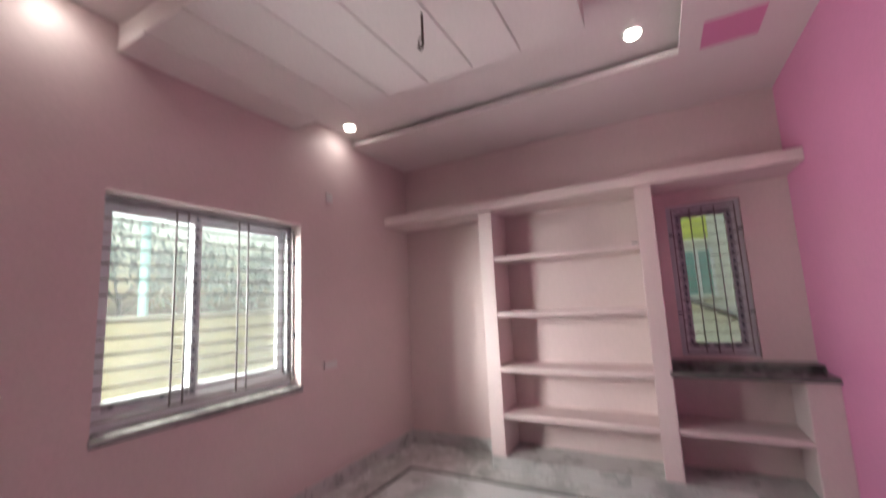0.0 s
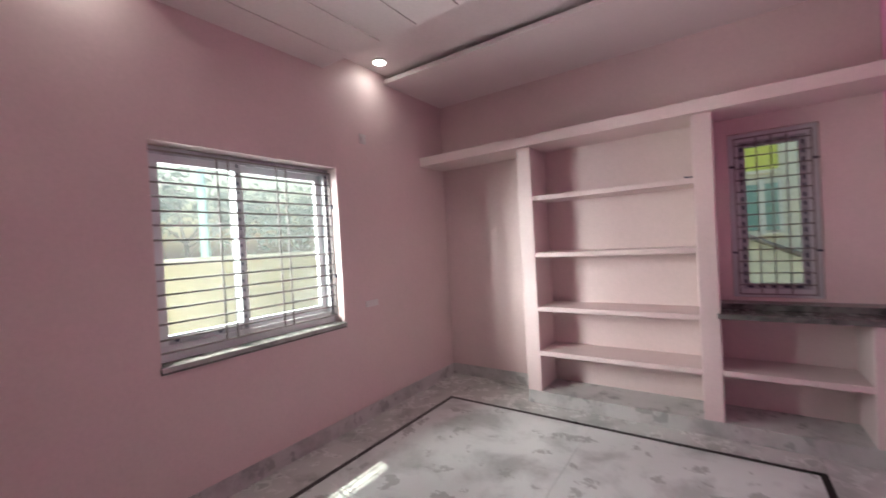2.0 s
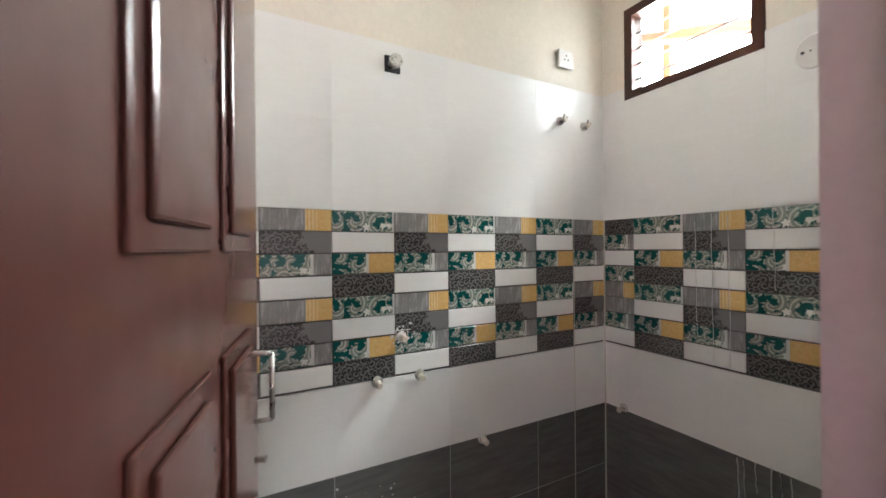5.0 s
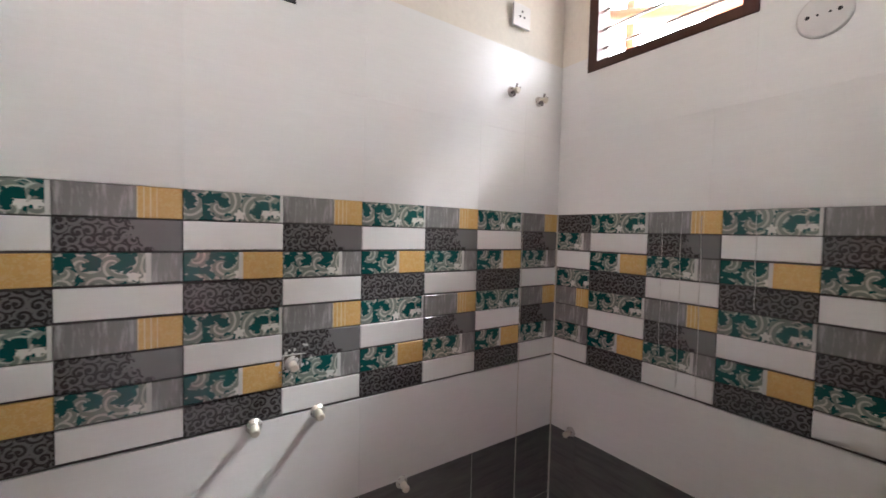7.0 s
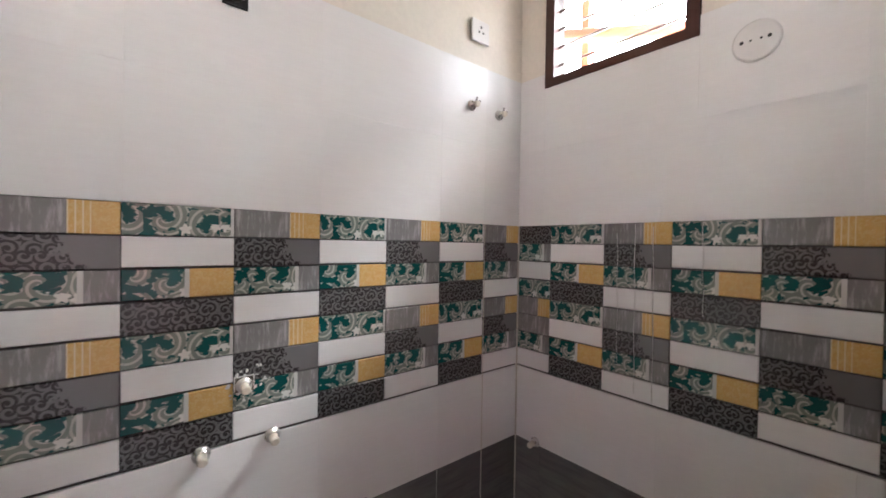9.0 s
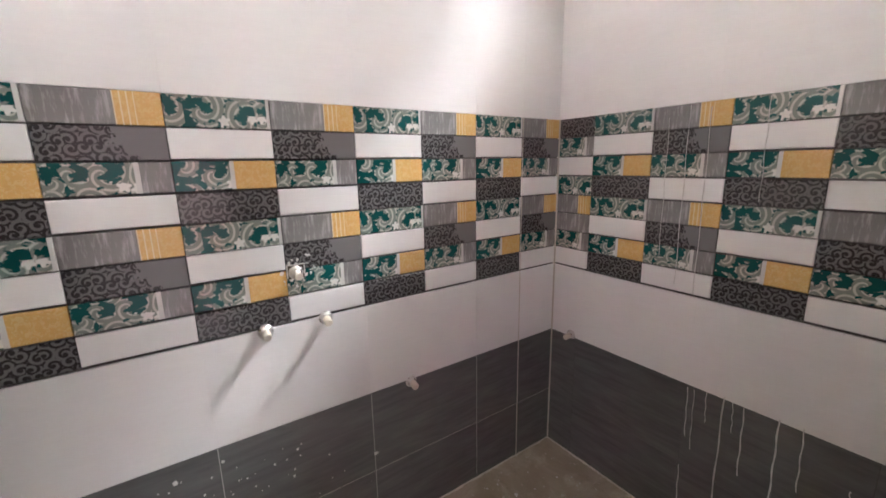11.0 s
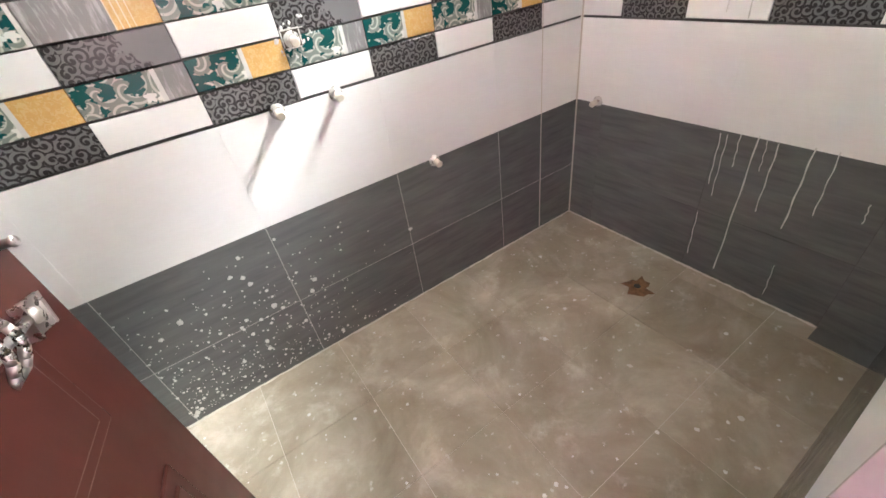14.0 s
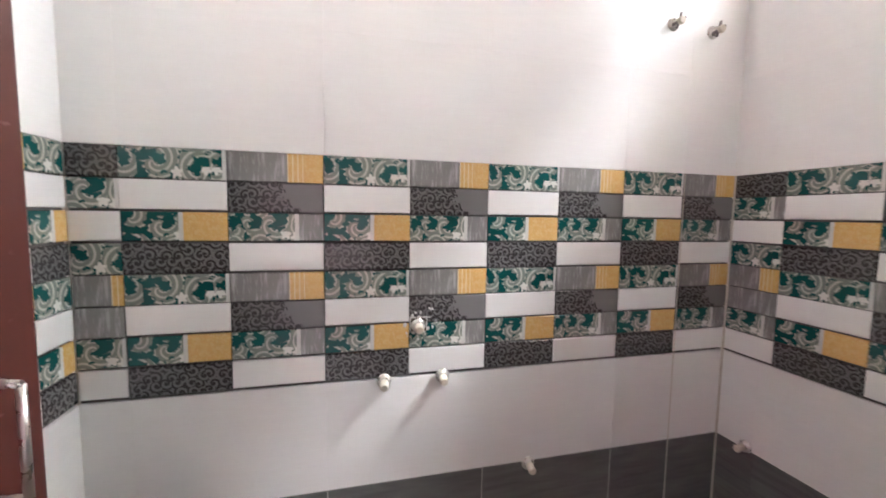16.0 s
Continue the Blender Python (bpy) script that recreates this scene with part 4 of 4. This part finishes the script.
for i in range(150):
    x, y = rng.uniform(BW + 0.03, -0.65), rng.uniform(0.05, 1.15)
    r = min(0.012, 0.002 + rng.expovariate(1 / 0.0022))
    c = bm.verts.new((x, y, BF + 0.0022))
    rim = [bm.verts.new((x + r * rng.uniform(0.7, 1.3) * math.cos(6.283 * k / 9), y + r * rng.uniform(0.7, 1.3) * math.sin(6.283 * k / 9), BF + 0.0002)) for k in range(9)]
    for k in range(9):
        bm.faces.new((c, rim[k], rim[(k + 1) % 9]))
tagged(part("floor_paint_spot", bm, SPLASH), "dried paint spots on the bathroom floor", "paint spots", kind="stuff")


def drip(y, za, zb, w, wall_x=BW):
    bm = bmesh.new()
    n = 14
    prev = None
    yy = y
    for k in range(n + 1):
        z = za + (zb - za) * k / n
        yy = y + 0.0014 * math.sin(k * 1.1 + y * 40) + 0.006 * k / n
        ww = w * (0.6 + 0.4 * math.sin(k * 2.1 + y * 9) ** 2)
        pair = (bm.verts.new((wall_x + 0.0004, yy - ww, z)), bm.verts.new((wall_x + 0.0024, yy, z)), bm.verts.new((wall_x + 0.0004, yy + ww, z)))
        if prev:
            bm.faces.new((prev[0], prev[1], pair[1], pair[0]))
            bm.faces.new((prev[1], prev[2], pair[2], pair[1]))
        prev = pair
    tagged(part("paint_drip", bm, SPLASH), "thin white paint drip running down the tiles", "paint drip", "paint drips")


for dy, da, db, dw in ((0.690, 0.538, 0.014, 0.0026), (0.745, 0.526, 0.295, 0.0022), (0.829, 0.537, 0.267, 0.0026), (0.884, 0.539, 0.34, 0.0018),
                       (0.585, 0.52, 0.34, 0.0018), (0.605, 0.52, 0.30, 0.0015), (0.640, 0.53, 0.42, 0.0015), (0.715, 0.53, 0.43, 0.0014), (0.585, 0.22, 0.03, 0.0016),
                       (0.86, 0.13, 0.0, 0.0014), (0.99, 0.42, 0.36, 0.0016), (0.50, 1.43, 0.86, 0.0013), (0.44, 1.40, 0.95, 0.0010), (0.56, 1.42, 0.84, 0.0012), (0.70, 1.43, 1.15, 0.0012)):
    drip(dy, da, db, dw)

# ---- bathroom floor tiles ----
bath_floor = structure("floor_bath", box(BW - 0.01, -0.548, -0.01, 1.247, -0.16, BF - 0.0015), CEMENT_EDGE, "cement-smeared brownish bathroom floor tiles", "floor")
xs = [BW, -2.367, -2.067, -1.767, -1.463, -1.168, -0.868, BE]
ys = [0.0, 0.307, 0.613, 0.920, 1.246]
for xa, xb in zip(xs, xs[1:]):
    for ya, yb in zip(ys, ys[1:]):
        part("floor_tile", box(xa + 0.0008, xb - 0.0008, ya + 0.0008, yb - 0.0008, BF - 0.010, BF + (0.0006 if (int(xa * 100) + int(ya * 100)) % 3 else 0.0)), CEMENT, bath_floor)
rng = random.Random(8)
for name, a, b in (("floor_edge_south", (BW, BS + 0.001), (BE, BS + 0.001)), ("floor_edge_west", (BW + 0.001, BS), (BW + 0.001, 1.03))):
    bm = bmesh.new()
    prev = None
    n = 90
    for k in range(n + 1):
        x, y = a[0] + (b[0] - a[0]) * k / n, a[1] + (b[1] - a[1]) * k / n
        w, hh = rng.uniform(0.003, 0.010), rng.uniform(0.001, 0.004)
        out = Vector((0, 1, 0)) if name.endswith("south") else Vector((1, 0, 0))
        row = [bm.verts.new(Vector((x, y, BF + hh + 0.001))), bm.verts.new(Vector((x, y, BF + 0.0008)) + out * w)]
        if prev:
            bm.faces.new((prev[0], prev[1], row[1], row[0]))
        prev = row
    structure(name, bm, CEMENT_EDGE, "ragged pale cement line along the wall base", "trim")
# the missing floor piece in this corner is drawn as a thin dark tile
structure("floor_patch", box(BW, -2.378, 1.033, BN, BF, BF + 0.004), TILE["dark"], "raised dark tile piece standing for a notch in the bathroom floor corner", "floor")

for name, b in (("grout_corner_south", (BW, BW + 0.0035, BS, BS + 0.002)), ("grout_corner_west", (BW, BW + 0.002, BS + 0.002, BS + 0.0055)),
                ("grout_seam_south", (-2.2425, -2.2395, BS, BS + 0.0012))):
    structure(name, box(*b, BF + 0.002, B1), CEMENT_EDGE, "pale grout line in the tiled corner", "trim")

# ---- bathroom wall tiles ----
PENCIL = plain("dark_grey_joint", (0.07, 0.065, 0.065), 0.6, 0.15, 30)
tile_meshes = {}


def tile_mesh(w, h, kind):
    key = (round(w, 4), round(h, 4), kind)
    if key not in tile_meshes:
        bm = bmesh.new()
        t, c = 0.008, 0.0014 if h < 0.1 else (0.0006 if kind == "dark" else 0.0002)
        front = [bm.verts.new(p) for p in ((-w / 2 + c, -t, -h / 2 + c), (w / 2 - c, -t, -h / 2 + c), (w / 2 - c, -t, h / 2 - c), (-w / 2 + c, -t, h / 2 - c))]
        side = [bm.verts.new(p) for p in ((-w / 2, -t + c, -h / 2), (w / 2, -t + c, -h / 2), (w / 2, -t + c, h / 2), (-w / 2, -t + c, h / 2))]
        back = [bm.verts.new(p) for p in ((-w / 2, 0, -h / 2), (w / 2, 0, -h / 2), (w / 2, 0, h / 2), (-w / 2, 0, h / 2))]
        bm.faces.new(front)
        for a, b in ((front, side), (side, back)):
            for i in range(4):
                bm.faces.new((a[i], b[i], b[(i + 1) % 4], a[(i + 1) % 4]))
        tile_meshes[key] = mesh_of("tile_" + kind, bm, TILE[kind])
    return tile_meshes[key]


A_ROWS = ("leaf", "white", "leaf_yellow", "damask")
B_ROWS = ("gray_yellow", "damask_fade", "leaf_gray", "white")
CUT = ("damask", "leaf_gray", "white", "leaf", "gray_yellow", "gray", "leaf_gray", "white")
FLIP = ("white", "leaf_gray", "damask_fade", "gray_yellow", "leaf", "white", "leaf_yellow", "damask")


def wall_tiles(parent, origin, right, out, length, cols, kinds, joints, zmin=BF, hole=None):
    """Tiles one wall: cols are the band's joints along it, joints those of the plain tiles."""
    origin, right, out = Vector(origin), Vector(right), Vector(out)
    base = Matrix((right, -out, (0, 0, 1))).transposed().to_4x4()

    def lay(ua, ub, za, zb, kind, gap, name, proud=0.0):
        ob = new(name, tile_mesh(ub - ua - gap, zb - za - gap, kind))
        m = base.copy()
        m.translation = origin + right * ((ua + ub) / 2) - out * (0.008 - proud) + Vector((0, 0, (za + zb) / 2))
        ob.matrix_world = m
        ob.parent = parent
        ob.matrix_parent_inverse = parent.matrix_world.inverted()

    rng = random.Random(int(length * 1000))
    for (ua, ub), col in zip(zip(cols, cols[1:]), kinds):
        rows = {"A": A_ROWS * 2, "B": B_ROWS * 2, "C": CUT, "F": FLIP}[col]
        for r in range(8):
            lay(ua, ub, B1 - (r + 1) * 0.075 + (0.0045 if rows[r] in ("white", "leaf_yellow", "leaf_gray") else 0.002), B1 - r * 0.075, rows[r], 0.0012, "band_tile", rng.uniform(-0.0006, 0.0006))
    c0, c1 = origin + right * cols[0] - out * 0.0098, origin + right * cols[-1] - out * 0.0082
    back = box(c0.x, c1.x, c0.y, c1.y, B0 - 0.004, B1 + 0.001)
    part("joint_backing", back, PENCIL, parent, "dark grey joint lines")
    c0, c1 = origin + right * joints[0] - out * 0.0070, origin + right * joints[-1] - out * 0.0010
    part("pale_grout" if hole is None else "dark_grout", box(c0.x, c1.x, c0.y, c1.y, zmin, 0.528), GROUT if hole is None else PENCIL, parent)
    for ua, ub in zip(joints, joints[1:]):
        for za, zb, kind in ((zmin, 0.230, "dark"), (0.230, 0.529, "dark"), (0.529, B0 - 0.004, "white"), (B1, 1.744, "white"), (1.744, TT, "white")):
            if hole and zb == TT:
                continue
            lay(ua, ub, za, zb, kind, (0.0026 if hole is None else 0.0012) if kind == "dark" else 0.0002, "dark_tile" if kind == "dark" else "white_tile", rng.uniform(-0.0002, 0.0002) if kind == "dark" else 0.0)
    for ua, ub, zb in hole or ():
        lay(ua, ub, 1.744, zb, "white", 0.0002, "white_tile")


def tile_group(name, label):
    ob = new(name)
    return tagged(ob, label, "wall tiles", kind="structure")


k = [0.0, 0.101] + [0.101 + 0.2255 * i for i in range(1, 8)] + [1.892]
wall_tiles(tile_group("tiles_south", "white, patterned and dark wall tiles in bands"), (BE, BS, 0), (-1, 0, 0), (0, 1, 0), 1.892,
           k, "CABABABAB", [0.0, 0.105, 0.555, 1.005, 1.455, 1.682, 1.892])
wall_tiles(tile_group("tiles_west", "white, patterned and dark wall tiles under the window"), (BW, 0, 0), (0, 1, 0), (1, 0, 0), 1.18,
           [0.0, 0.164, 0.390, 0.615, 0.841, 1.066, 1.18], "CABABF", [0.0, 0.13, 0.58, 1.03, 1.18],
           hole=[(0.0, 0.125, TT), (0.125, 0.680, 1.992), (0.680, 1.03, TT), (1.03, 1.18, TT)])
wall_tiles(tile_group("tiles_north", "white, patterned and dark wall tiles beside the door"), (BW, BN, 0), (1, 0, 0), (0, -1, 0), 1.073,
           [0.0, 0.18, 0.405, 0.631, 0.856, 1.073], "BABAB", [0.0, 0.18, 0.631, 1.073])
wall_tiles(tile_group("tiles_east", "white, patterned and dark wall tiles behind the door"), (BE, BN, 0), (0, -1, 0), (-1, 0, 0), 1.18,
           [0.0, 0.164, 0.390, 0.615, 0.841, 1.066, 1.18], "BABABA", [0.0, 0.28, 0.73, 1.18])
